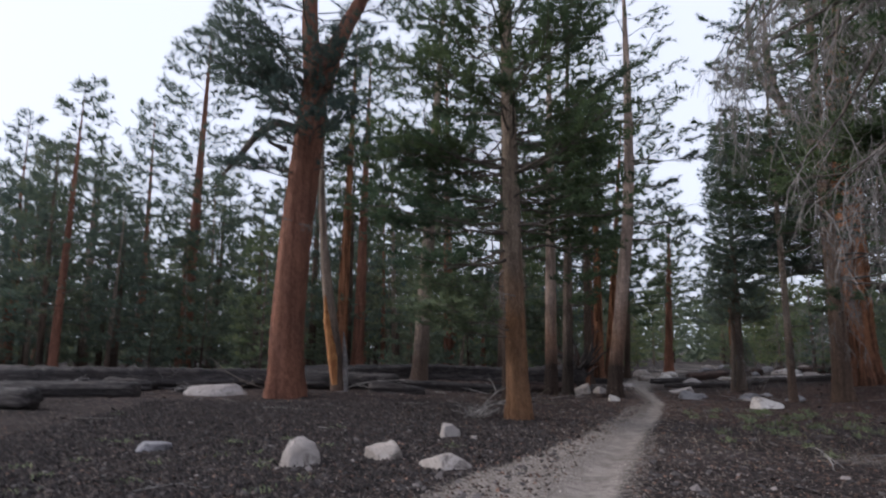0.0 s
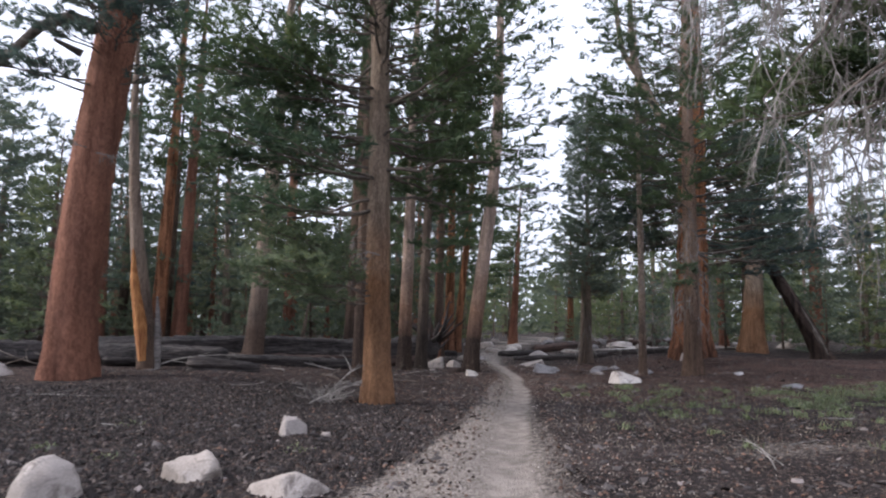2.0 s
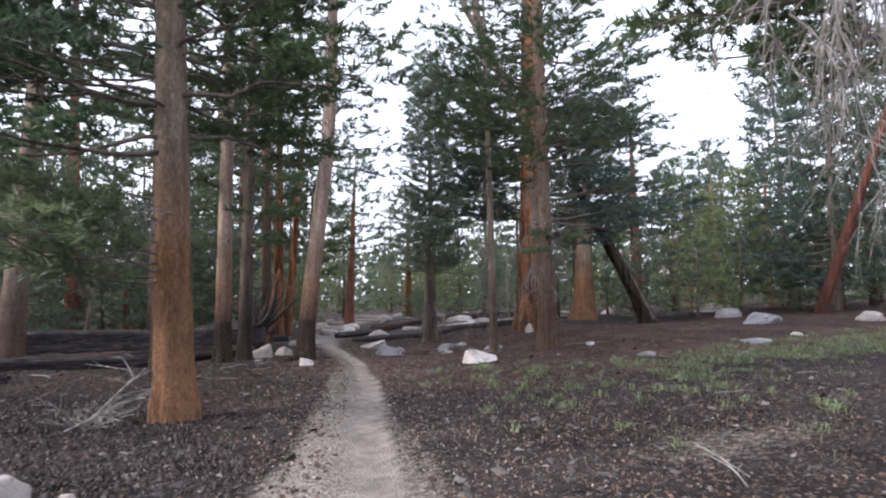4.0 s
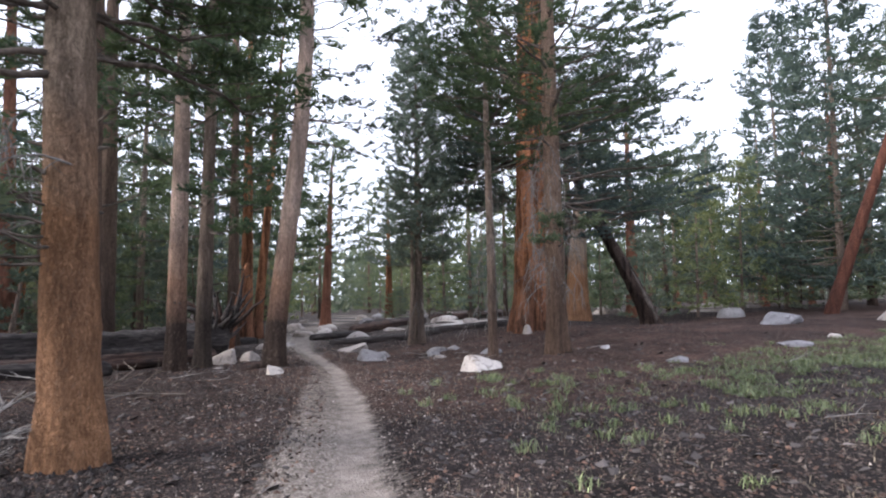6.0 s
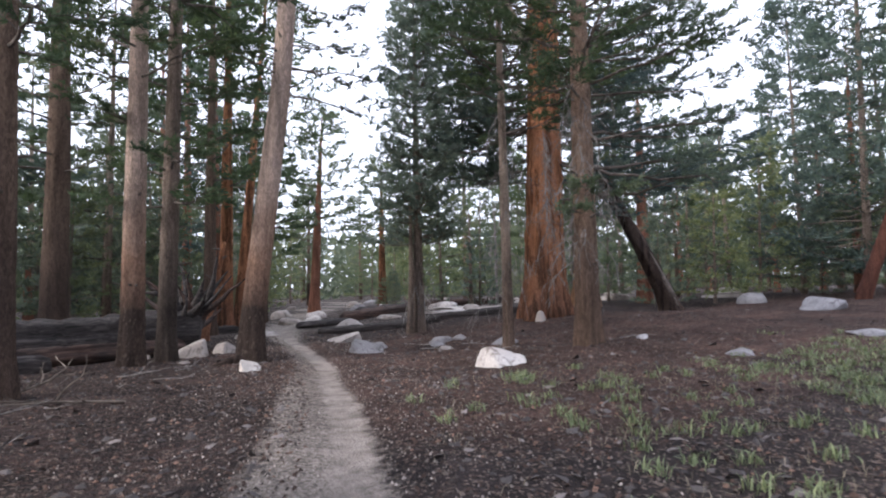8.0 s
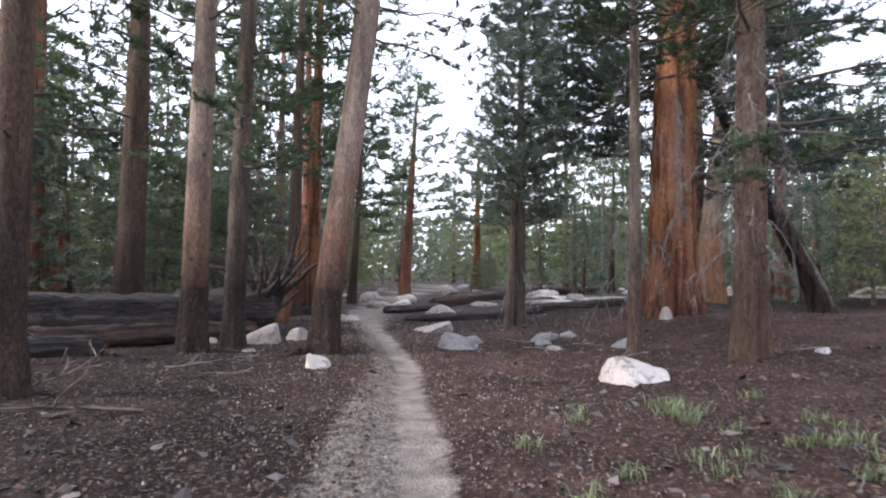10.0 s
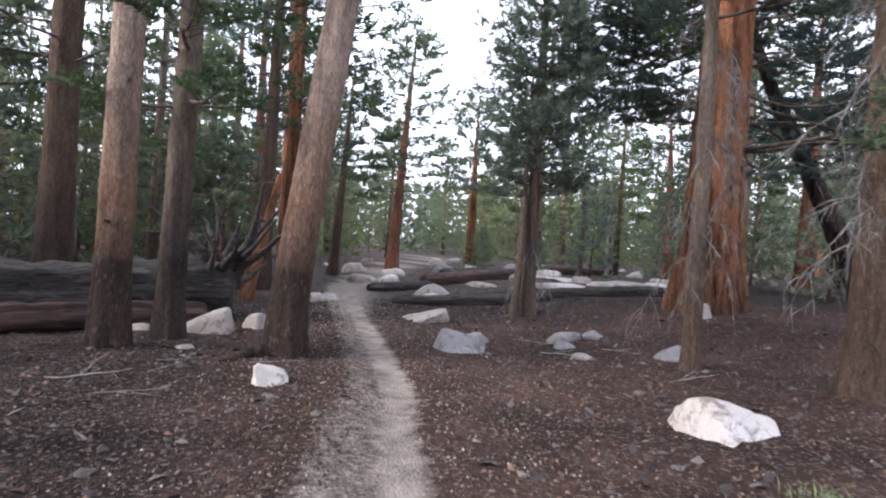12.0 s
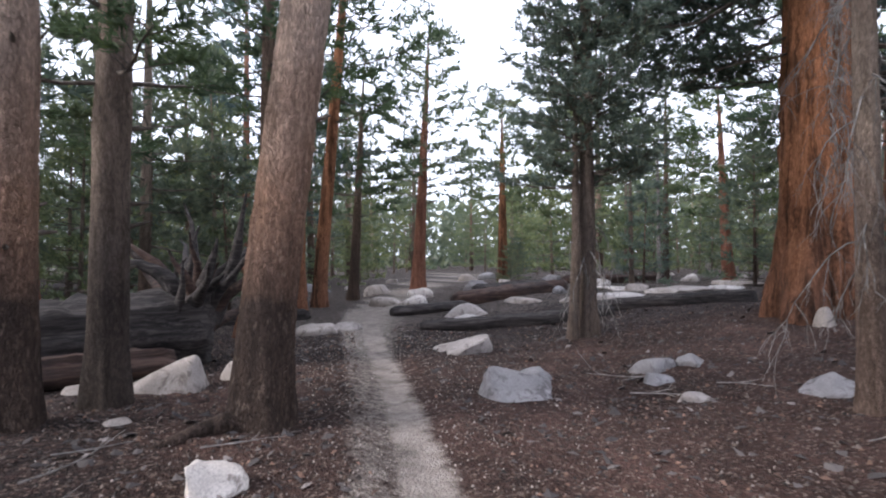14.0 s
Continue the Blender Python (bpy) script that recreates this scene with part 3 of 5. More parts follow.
rock(10.75, 27.2, 1.25, 0.36, ROCK, "long low pale boulder near the footpath", seed=13, yaw=-25, d=0.8, faces=(((-0.3, -0.15, 0.95), 0.3), ((0.9, 0, 0.3), 0.75)))
rock(13.4, 32.3, 1.7, 0.42, ROCK, "broad pale boulder behind a fallen log", seed=14)
rock(12.9, 31.4, 0.9, 0.18, ROCK_WHITE, WHITE, seed=15)
rock(12.3, 24.2, 0.75, 0.25, ROCK_GREY, GREY, seed=16)
rock(12.85, 24.0, 0.55, 0.18, ROCK_GREY, GREY, seed=17)
rock(8.85, 30.6, 1.0, 0.30, ROCK, "pale boulder at the edge of the footpath", seed=18)
rock(9.6, 31.2, 0.85, 0.2, ROCK, "low pale rock at the edge of the footpath", seed=19)
rock(13.35, 36.2, 0.95, 0.48, ROCK_WHITE, "pale boulder beside the far footpath", seed=20)
rock(12.8, 37.6, 1.6, 0.42, ROCK, "low pale boulder on the far footpath", seed=21)
rock(16.3, 24.3, 0.44, 0.46, ROCK, "upright pale rock at the foot of a huge pine", seed=22, yaw=-50, faces=(((0.75, -0.4, 0.5), 0.5), ((-0.8, -0.3, 0.45), 0.55), ((0, -0.9, 0.4), 0.6)))
rock(12.75, 21.9, 0.75, 0.28, ROCK_GREY, GREY, seed=23)
rock(11.4, 22.6, 0.42, 0.12, ROCK, "flat pale rock in needle litter", seed=24)
rock(5.47, 24.2, 0.27, 0.08, ROCK, "flat pale stone in needle litter", seed=25)
rock(24.2, 19.3, 2.3, 0.52, ROCK_GREY, "large domed grey boulder in the clearing", seed=26, d=1.6)
rock(32.0, 25.8, 2.0, 0.62, ROCK_GREY, "large grey boulder near distant trunks", seed=27)
rock(28.6, 17.3, 1.4, 0.48, ROCK, "pale boulder at the foot of a leaning red pine", seed=28)
rock(37.0, 30.5, 3.0, 0.8, ROCK, "distant pale boulder among trunks", seed=29)
rock(33, 35.0, 2.4, 0.8, ROCK, "distant pale boulder among trunks", seed=30)
rock(14.0, 18.6, 0.34, 0.12, ROCK_WHITE, "small white rock on needle litter", seed=31)
rock(19.9, 15.6, 0.42, 0.16, ROCK_WHITE, "small white rock among low herbs", seed=32)
rock(13.6, 16.1, 0.68, 0.12, ROCK_GREY, GREY, seed=33)
rock(17.5, 15.5, 1.0, 0.15, ROCK_GREY, GREY, seed=34)
rock(11.7, 23.5, 0.5, 0.18, ROCK_GREY, GREY, seed=35)
for i, (x, y, w) in enumerate(((17.0, 31.6, 1.6), (18.6, 32.3, 2.2), (20.6, 32.4, 1.5), (22.4, 33.2, 2.4), (24.6, 33.4, 1.7), (26.5, 34.6, 2.4), (15.6, 33.0, 1.2), (20.2, 34.6, 2.0))):
    rock(x, y, w * 1.25, 0.18, (ROCK, ROCK_WHITE, ROCK)[i % 3], "low pale granite outcrop beyond a fallen log", seed=50 + i, d=w * 0.7, yaw=15 * i)

rngr = np.random.default_rng(58)
for i in range(30):
    x, y = rngr.uniform(9, 34), rngr.uniform(33, 50)
    if trail_distance(np.array(x), np.array(y)) < 0.9:
        continue
    w = rngr.uniform(0.4, 1.5)
    rock(x, y, w, w * 0.4, (ROCK, ROCK_WHITE, ROCK_GREY)[i % 3], "pale granite rock among far trunks", seed=70 + i, yaw=37 * i)
for i in range(14):
    x, y = rngr.uniform(-12, 8), rngr.uniform(27.5, 40)
    w = rngr.uniform(0.3, 0.9)
    rock(x, y, w, w * 0.4, ROCK_GREY, "grey rock among debris in the wood", seed=110 + i, yaw=37 * i)

# ---- hero trees ----
def stem(x, y, top_dx, top_dy, height, r, bend=0.0):
    """Axis and radii of a stem, in metres from its foot."""
    hs = np.array((0, 1.2, 3, 5, 8, 12, 16, 20.0)) / 20 * height
    ax = np.stack((top_dx * hs / height, top_dy * hs / height, hs), 1)
    ax[:, 0] += bend * np.sin(hs / height * np.pi)
    rr = r * np.array((1.0, 0.94, 0.87, 0.80, 0.68, 0.5, 0.3, 0.05))
    return ax, rr


def pine(x, y, label, r, height, lean=(0, 0), bark=None, seed=0, crown_from=6.0, reach=2.6, limbs=46, needle=None, bend=0.0, name="pine_tree",
         flare=0.3, rise=(0.45, -0.05), sides=26, **kw):
    rng = np.random.default_rng(seed)
    t = thing(name, x, y, ground_z(x, y), label, "tree")
    ax, rr = stem(x, y, lean[0], lean[1], height, r, bend)
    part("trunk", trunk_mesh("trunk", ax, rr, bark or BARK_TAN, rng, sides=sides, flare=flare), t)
    crown(t, name, ax, crown_from, height - 0.3, lambda u: reach * (0.75 + 0.5 * math.sin(min(u * 1.6, 1) * 1.9)) * (1 - u) ** 0.55 + 0.35, limbs, needle or NEEDLE, rng, rise=rise, **kw)
    return t, ax, rr, rng


FAR = dict(shoot=0.45, per=10, long=0.27, wide=0.07, twigs=7, tuft_gap=0.26, fine=False)


def stubs(t, ax, rr, rng, count, z0, z1, length=0.16):
    """Short broken branch stubs, dark, each its own piece."""
    for i in range(count):
        z = rng.uniform(z0, z1)
        c = np.array([np.interp(z, ax[:, 2], ax[:, k]) for k in range(2)] + [z])
        r = np.interp(z, ax[:, 2], rr)
        a = rng.uniform(0, 6.28)
        d = np.array((math.cos(a), math.sin(a), rng.uniform(0.0, 0.4)))
        g = Geo()
        L = length * rng.uniform(0.4, 1.6)
        g.tube([c + d * r * 0.8, c + d * (r + L * 0.5), c + d * (r + L)], [0.035, 0.022, 0.012], 6)
        part("branch_stub", g.mesh("branch_stub", LIMB), t)


def dead_spray(t, starts, rng, length=1.6, droop=0.8, fan=5, mat=None, name="dead_branch", thick=0.014, forks=7):
    """Grey needleless branches that hang down and fork; each start is (place, direction)."""
    for st, d in starts:
        g = Geo()
        def shoot(p, d, L, r, depth):
            k = (6, 5, 3)[depth]
            pts = [np.array(p, float)]
            d = unit(d)
            for i in range(k):
                d = unit(d + rng.normal(0, 0.16, 3) + (0, 0, -droop * 0.22))
                pts.append(pts[-1] + d * L / k)
            g.tube(pts, np.linspace(r, r * 0.35, k + 1), 3 if depth else 5)
            if depth < 2:
                for i in range(forks if depth == 0 else 4):
                    f = rng.integers(1, k + 1)
                    shoot(pts[f], unit(d + rng.normal(0, 0.7, 3)), L * rng.uniform(0.3, 0.6), r * 0.55, depth + 1)
        shoot(st, d, length * rng.uniform(0.7, 1.2), thick, 0)
        part(name, g.mesh(name, mat or TWIG), t, "bare grey drooping dead branch")


# big red pine that forks high up
rng = np.random.default_rng(11)
x, y = -4.65, 18.4
t = thing("pine_tree", x, y, ground_z(x, y), "thick red-barked old pine forking high above bare ground", "tree")
ax = np.array([(0, 0, 0), (-0.05, 0, 2), (0.1, 0, 5), (0.38, 0, 8), (0.62, 0, 10.5), (0.72, 0, 11.2)])
rr = np.array((0.52, 0.50, 0.48, 0.46, 0.43, 0.40))
part("trunk", trunk_mesh("trunk", ax, rr, BARK_RED, rng, sides=32, flare=0.22, rough=0.045), t)
ax1 = np.array([(0.5, 0, 10.0), (0.25, 0.1, 12), (0.2, 0.2, 14.5), (0.3, 0.3, 18.5)])
part("fork", trunk_mesh("fork", ax1, (0.34, 0.27, 0.2, 0.03), BARK_RED, rng, sides=16, flare=0.0), t)
ax2 = np.array([(0.75, 0, 10.0), (1.3, -0.1, 11.6), (2.2, -0.2, 13.2), (2.9, 0.0, 18.0)])
part("fork", trunk_mesh("fork", ax2, (0.36, 0.30, 0.22, 0.03), BARK_RED, rng, sides=16, flare=0.0), t)
crown(t, "red_pine_left", ax1, 11.0, 18.3, lambda u: 3.0 - 1.6 * u, 34, NEEDLE_BLUE, rng, rise=(0.5, 0.05))
crown(t, "red_pine_right", ax2, 11.5, 17.8, lambda u: 2.6 - 1.4 * u, 26, NEEDLE_BLUE, rng, rise=(0.5, 0.05))
crown(t, "red_pine_low", ax, 8.6, 11.0, lambda u: 2.9, 20, NEEDLE_BLUE, rng, rise=(0.4, 0.15), curl=0.2, sector=(-140, -40))
crown(t, "red_pine_front", ax, 6.6, 10.6, lambda u: 2.1, 24, NEEDLE_BLUE, rng, rise=(0.25, -0.1), sector=(110, 260))
crown(t, "red_pine_tuft", ax, 8.8, 10.6, lambda u: 1.1, 12, NEEDLE_BLUE, rng, rise=(0.3, 0.0))
g = Geo(); g.tube([(0.2, -0.2, 8.3), (-0.5, -0.4, 8.5), (-1.1, -0.5, 8.1), (-1.7, -0.6, 7.2), (-2.1, -0.6, 6.7)], (0.17, 0.15, 0.12, 0.09, 0.04), 9)
part("dead_limb", g.mesh("dead_limb", LIMB), t, "broken crooked dead limb")
g = Geo(); g.tube([(-0.2, -0.4, 7.6), (-0.75, -0.6, 7.8)], (0.1, 0.04), 8)
part("branch_stub", g.mesh("branch_stub", LIMB), t)
dead_spray(t, [((0.1, -0.55, 5.3), (-0.6, -0.5, 0.2)), ((0.3, -0.5, 5.2), (0.8, -0.4, -0.1))], rng, 0.7, 0.3)

# split snag with orange heartwood
rng = np.random.default_rng(12)
x, y = -3.55, 20.8
t = thing("split_snag", x, y, ground_z(x, y), "leaning split dead trunk with bright orange heartwood", "tree")
ax = np.array([(0.1, 0, 0), (-0.05, 0, 1.2), (-0.32, 0, 3.0), (-0.55, 0.05, 4.8), (-0.75, 0.1, 7.2), (-0.78, 0.1, 9.5)])
part("trunk", trunk_mesh("trunk", ax, (0.27, 0.24, 0.2, 0.15, 0.11, 0.04), BARK_GREY, rng, sides=18, flare=0.1), t)
g = Geo(); g.tube([(0.02, -0.17, 0.25), (-0.12, -0.19, 1.2), (-0.34, -0.17, 2.4), (-0.47, -0.1, 3.6)], (0.14, 0.17, 0.12, 0.02), 7)
part("split_face", g.mesh("split_face", HEARTWOOD), t, "torn bright orange split wood")
g = Geo(); g.tube([(0.3, -0.05, 0), (0.3, -0.05, 1.0), (0.22, 0, 2.0)], (0.13, 0.1, 0.03), 7)
part("splinter", g.mesh("splinter", LOG_GREY), t)

pine(-5.6, 34.0, "straight orange-brown pine beside its twin", 0.36, 21, (0.5, 0), BARK_ORANGE, 13, 9, 2.4, 36, **FAR)
pine(-4.7, 34.6, "straight brown pine beside its twin", 0.36, 20, (0.4, 0), BARK_RED, 14, 8, 2.4, 34, **FAR)
pine(-0.85, 24.7, "grey-stemmed pine with high dense crown", 0.33, 19, (1.1, 0.1), BARK_GREY, 15, 6.2, 2.8, 58)
T, ax, rr, rg = pine(1.86, 14.6, "pine with orange foot and grey stem beside the footpath", 0.28, 18, (-0.25, 0.05), BARK_MAIN, 16, 4.6, 3.0, 74, flare=0.28)
stubs(T, ax, rr, rg, 16, 2.0, 7.5)
crown(T, "low_spray", ax, 1.95, 2.75, lambda u: 2.3, 11, NEEDLE_YOUNG, rg, rise=(0.12, 0.0), sector=(-135, -60), r0=0.018)
crown(T, "hanging_left", ax, 3.9, 6.8, lambda u: 3.1, 18, NEEDLE, rg, rise=(0.1, -0.12), sector=(-150, -45))
crown(T, "hanging_right", ax, 4.2, 7.0, lambda u: 2.5, 14, NEEDLE, rg, rise=(0.15, -0.05), sector=(40, 130))
crown(T, "front", ax, 5.8, 11.0, lambda u: 2.6, 19, NEEDLE, rg, rise=(0.2, -0.15), sector=(110, 250))
dead_spray(T, [((0.0, -0.2, 2.9), (-0.5, -0.5, 0.1)), ((-0.2, 0.1, 3.6), (-0.8, -0.3, 0.0)), ((-0.1, 0.2, 2.4), (-0.7, 0.3, 0.0))], rg, 1.0, 0.7)
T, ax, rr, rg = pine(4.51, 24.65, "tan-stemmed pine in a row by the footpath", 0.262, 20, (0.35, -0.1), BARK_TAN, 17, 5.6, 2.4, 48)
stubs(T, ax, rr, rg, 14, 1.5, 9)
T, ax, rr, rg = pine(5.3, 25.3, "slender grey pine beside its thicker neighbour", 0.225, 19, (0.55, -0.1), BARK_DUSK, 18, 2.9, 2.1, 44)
stubs(T, ax, rr, rg, 14, 1.2, 9)
# the leaning pine
rng = np.random.default_rng(19)
x, y = 6.77, 23.68
t = thing("leaning_pine_tree", x, y, ground_z(x, y), "leaning tan-barked pine with darker foot beside the footpath", "tree")
ax = np.array([(0, 0, 0), (0.07, 0, 1), (0.26, -0.03, 2.5), (0.52, -0.06, 4.5), (0.78, -0.1, 6.5), (0.95, -0.15, 9), (1.05, -0.2, 13), (1.1, -0.2, 19)])
rr = np.array((0.29, 0.272, 0.255, 0.24, 0.225, 0.205, 0.155, 0.03))
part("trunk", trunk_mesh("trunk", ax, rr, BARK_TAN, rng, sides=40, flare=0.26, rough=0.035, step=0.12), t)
g = Geo(); g.tube([(-0.1, -0.1, 0.12), (-0.55, -0.2, 0.06), (-0.95, -0.45, 0.0), (-1.3, -0.5, -0.05)], (0.13, 0.08, 0.05, 0.02), 9)
part("root", g.mesh("root", BARK_SNAG), t, "dark surface root")
stubs(t, ax, rr, rng, 12, 1.5, 9)
crown(t, "leaning_pine", ax, 8.6, 18.6, lambda u: 2.5 - 1.2 * u, 34, NEEDLE, rng, rise=(0.4, 0.0))
crown(t, "leaning_pine_right", ax, 6.2, 9.5, lambda u: 2.4, 9, NEEDLE_BLUE, rng, rise=(0.1, 0.0), curl=-0.1, sector=(60, 130), bare=0.62, twigs=6)
crown(t, "leaning_pine_left", ax, 6.6, 7.2, lambda u: 1.5, 3, NEEDLE, rng, rise=(0.1, 0.0), sector=(-120, -60))
dead_spray(t, [((0.75, 0, 6.0), (1, 0.1, 0.15)), ((0.85, 0, 7.4), (1, -0.2, 0.2)), ((0.9, 0, 8.2), (1, 0.3, 0.1))], rng, 2.0, 0.15, mat=LIMB, forks=3)

T, ax, rr, rg = pine(2.3, 20.6, "brown-stemmed pine on needle litter", 0.21, 19, (0.15, 0), BARK_BROWN, 20, 5.0, 2.4, 54)
stubs(T, ax, rr, rg, 8, 1.5, 8)
pine(3.22, 30.1, "dull brown pine behind a fallen log", 0.38, 20, (0.25, 0), BARK_BROWN, 21, 4.2, 2.6, 46)
pine(8.2, 33.6, "slender brown pine behind the leaning pine", 0.25, 17, (0.3, 0), BARK_BROWN, 22, 5, 2.2, 36, **FAR)
pine(9.3, 35.5, "orange pine beside the far footpath", 0.30, 18, (0.3, 0), BARK_ORANGE, 23, 6.0, 2.2, 36, **FAR)
pine(10.6, 38.3, "golden-barked leaning pine beside the far footpath", 0.26, 18, (1.6, -0.2), BARK_ORANGE, 24, 6.5, 3.2, 44, **FAR)
pine(12.6, 41, "twin-stemmed dark pine far along the footpath", 0.22, 10, (0.6, 0), BARK_BROWN, 25, 3.4, 1.8, 34, **FAR)
pine(15.8, 42, "red-stemmed pine far along the footpath", 0.30, 11.5, (0.6, -0.2), BARK_RED, 26, 3.8, 2.2, 44, needle=NEEDLE_YOUNG, **FAR)
pine(21.8, 45, "orange-stemmed pine at the edge of the clearing", 0.28, 9.5, (0.1, 0), BARK_ORANGE, 27, 3.4, 1.8, 36, needle=NEEDLE_YOUNG, **FAR)
pine(29.5, 37.5, "leaning reddish pine beyond the clearing", 0.28, 9.5, (-0.5, 0), BARK_RED, 28, 3, 2.2, 40, **FAR)
# fir: narrow crown nearly to the ground
rng = np.random.default_rng(29)
x, y = 13.49, 27.2
t = thing("fir_tree", x, y, ground_z(x, y), "narrow blue-green fir with drooping dead skirt", "tree")
ax, rr = stem(x, y, 0.1, 0, 12.5, 0.18)
part("trunk", trunk_mesh("trunk", ax, rr, BARK_FIR, rng, sides=20, flare=0.4), t)
crown(t, "fir", ax, 2.9, 12.3, lambda u: 1.35 * (1 - u) ** 0.6 + 0.25, 210, NEEDLE_FIR, rng, rise=(0.5, -0.05), curl=0.35, twigs=8, r0=0.02, long=0.13, wide=0.034, shoot=0.24, bare=0.1, tuft_gap=0.13, whorl=0.34)
ax5 = np.array([(-0.45, -0.1, 0), (-0.33, -0.1, 1.5), (-0.25, 0, 3), (-0.2, 0, 6)])
part("stem", trunk_mesh("stem", ax5, (0.1, 0.09, 0.07, 0.02), BARK_FIR, rng, sides=12), t)
dead_spray(t, [((0, 0, rng.uniform(0.9, 2.3)), (math.cos(a), math.sin(a), -0.3)) for a in np.linspace(0, 6, 9)], rng, 1.1, 1.6, forks=4)
T, ax, rr, rg = pine(12.3, 21.2, "slender tan pine with a skirt of dead branches", 0.135, 15, (0.1, 0.1), BARK_GREY, 30, 5.2, 1.6, 44, sides=18)
dead_spray(T, [((0, 0, z), (math.cos(z * 5), math.sin(z * 5), -0.2)) for z in np.linspace(1.5, 5.8, 22)], rg, 1.0, 1.3, forks=5, thick=0.011)

# the giant
rng = np.random.default_rng(31)
x, y = 17.45, 25.2
t = thing("giant_pine_tree", x, y, ground_z(x, y), "huge orange-barked old pine with deep furrows", "tree")
ax = np.array([(0, 0, 0), (0.0, 0, 1.5), (0.1, 0, 4), (0.25, 0, 8), (0.4, 0, 12), (0.5, 0, 16), (0.5, 0, 21)])
rr = np.array((0.70, 0.66, 0.62, 0.56, 0.5, 0.38, 0.05))
part("trunk", trunk_mesh("trunk", ax, rr, BARK_ORANGE, rng, sides=60, flare=0.42, lobes=6, rough=0.06, flute=0.16), t)
ax3 = np.array([(0.1, 0, 8.6), (-0.9, 0.3, 10.5), (-2.1, 0.6, 13.0), (-2.3, 0.6, 15), (-2.2, 0.7, 18)])
part("fork", trunk_mesh("fork", ax3, (0.26, 0.23, 0.2, 0.14, 0.03), BARK_GREY, rng, sides=14, flare=0.0), t)
ax4 = np.array([(-1.6, 0.5, 12), (-2.9, 0.5, 13.8), (-3.2, 0.4, 16), (-3.1, 0.4, 18)])
part("fork", trunk_mesh("fork", ax4, (0.15, 0.13, 0.1, 0.03), BARK_GREY, rng, sides=12, flare=0.0), t)
crown(t, "giant_fork", ax3, 10.5, 17.8, lambda u: 2.6, 22, NEEDLE_BLUE, rng, rise=(0.3, 0.0), bare=0.5)
crown(t, "giant", ax, 7.2, 20.5, lambda u: 3.4 * (1 - u) ** 0.4 + 0.4, 72, NEEDLE, rng, rise=(0.4, -0.15), r0=0.05)
crown(t, "giant_back", ax, 7.0, 13.0, lambda u: 4.4 - u, 40, NEEDLE_BLUE, rng, rise=(0.1, -0.2), sector=(-35, 75), r0=0.05, twigs=11)
crown(t, "giant_right", ax, 3.8, 11.5, lambda u: 5.4 - 1.2 * u, 35, NEEDLE_BLUE, rng, rise=(0.15, -0.2), curl=0.1, sector=(65, 150), r0=0.034, twigs=13, bare=0.15)
crown(t, "giant_low_left", ax, 4.7, 7.4, lambda u: 3.5, 13, NEEDLE_BLUE, rng, rise=(0.0, -0.16), curl=0.0, sector=(-70, -15), r0=0.03, twigs=13, bare=0.15)
crown(t, "giant_left", ax, 6.4, 11.5, lambda u: 4.0, 20, NEEDLE_BLUE, rng, rise=(0.0, -0.34), curl=0.06, sector=(-80, -15), r0=0.04, twigs=12)
dead_spray(t, [((-0.3, -0.5, z), (-0.7, -0.7, -0.2)) for z in np.linspace(3.0, 6.4, 14)], rng, 1.4, 1.4)

# pine in front of the giant, with a grey skirt of dead branches
T, ax, rr, rg = pine(12.5, 18.85, "brown pine with a grey skirt of dead drooping branches", 0.27, 19, (0.2, -0.1), BARK_SKIRT, 32, 5.6, 2.9, 78, flare=0.3)
dead_spray(T, [((0, 0, z), (math.cos(a), math.sin(a), -0.35)) for z, a in zip(np.linspace(1.7, 5.8, 32), np.arange(32) * 2.4)], rg, 1.15, 1.0, forks=6, thick=0.016)
stubs(T, ax, rr, rg, 8, 1.0, 6)
crown(T, "near_side", ax, 5.0, 8.0, lambda u: 2.2, 6, NEEDLE, rg, rise=(0.15, -0.1), sector=(215, 300))
crown(T, "far_side", ax, 3.6, 7.5, lambda u: 3.4, 13, NEEDLE_BLUE, rg, rise=(0.1, -0.12), sector=(60, 150))
crown(T, "low_tip", ax, 2.7, 3.2, lambda u: 1.0, 3, NEEDLE_YOUNG, rg, sector=(150, 240), r0=0.015)
pine(26.4, 31.6, "thick orange pine with broken side", 0.66, 11, (1.0, 0), BARK_MAIN, 33, 5, 2.6, 36, flare=0.35)
# hollow dark leaning snag
rng = np.random.default_rng(34)
x, y = 24.6, 25.2
t = thing("leaning_snag", x, y, ground_z(x, y), "dark weathered leaning dead trunk with broken branches", "tree")
d = np.array((-0.78, 0.62, 0))
ax = np.array([d * a + np.array((0, 0, z)) for a, z in ((0, 0), (0.35, 1.0), (1.1, 2.6), (2.3, 5.0), (3.2, 7.0), (4.6, 11.0))])
rr = np.array((0.42, 0.38, 0.33, 0.25, 0.18, 0.05))
part("trunk", trunk_mesh("trunk", ax, rr, BARK_SNAG, rng, sides=26, flare=0.3, rough=0.11), t)
g = Geo(); g.tube([ax[0] + (-0.15, -0.36, 0.3), ax[1] + (-0.12, -0.36, 0), ax[2] + (0, -0.31, 0)], (0.05, 0.13, 0.03), 7)
part("bare_wood", g.mesh("bare_wood", LIMB), t, "weathered strip where bark fell off")
dead_spray(t, [(ax[3] * 0.9, (0.6, -0.6, -0.2)), (ax[3], (0.2, -0.9, -0.2)), (ax[4], (0.9, -0.3, 0)), (ax[4] * 0.9, (-0.8, -0.6, 0))], rng, 2.4, 0.6, mat=LIMB)
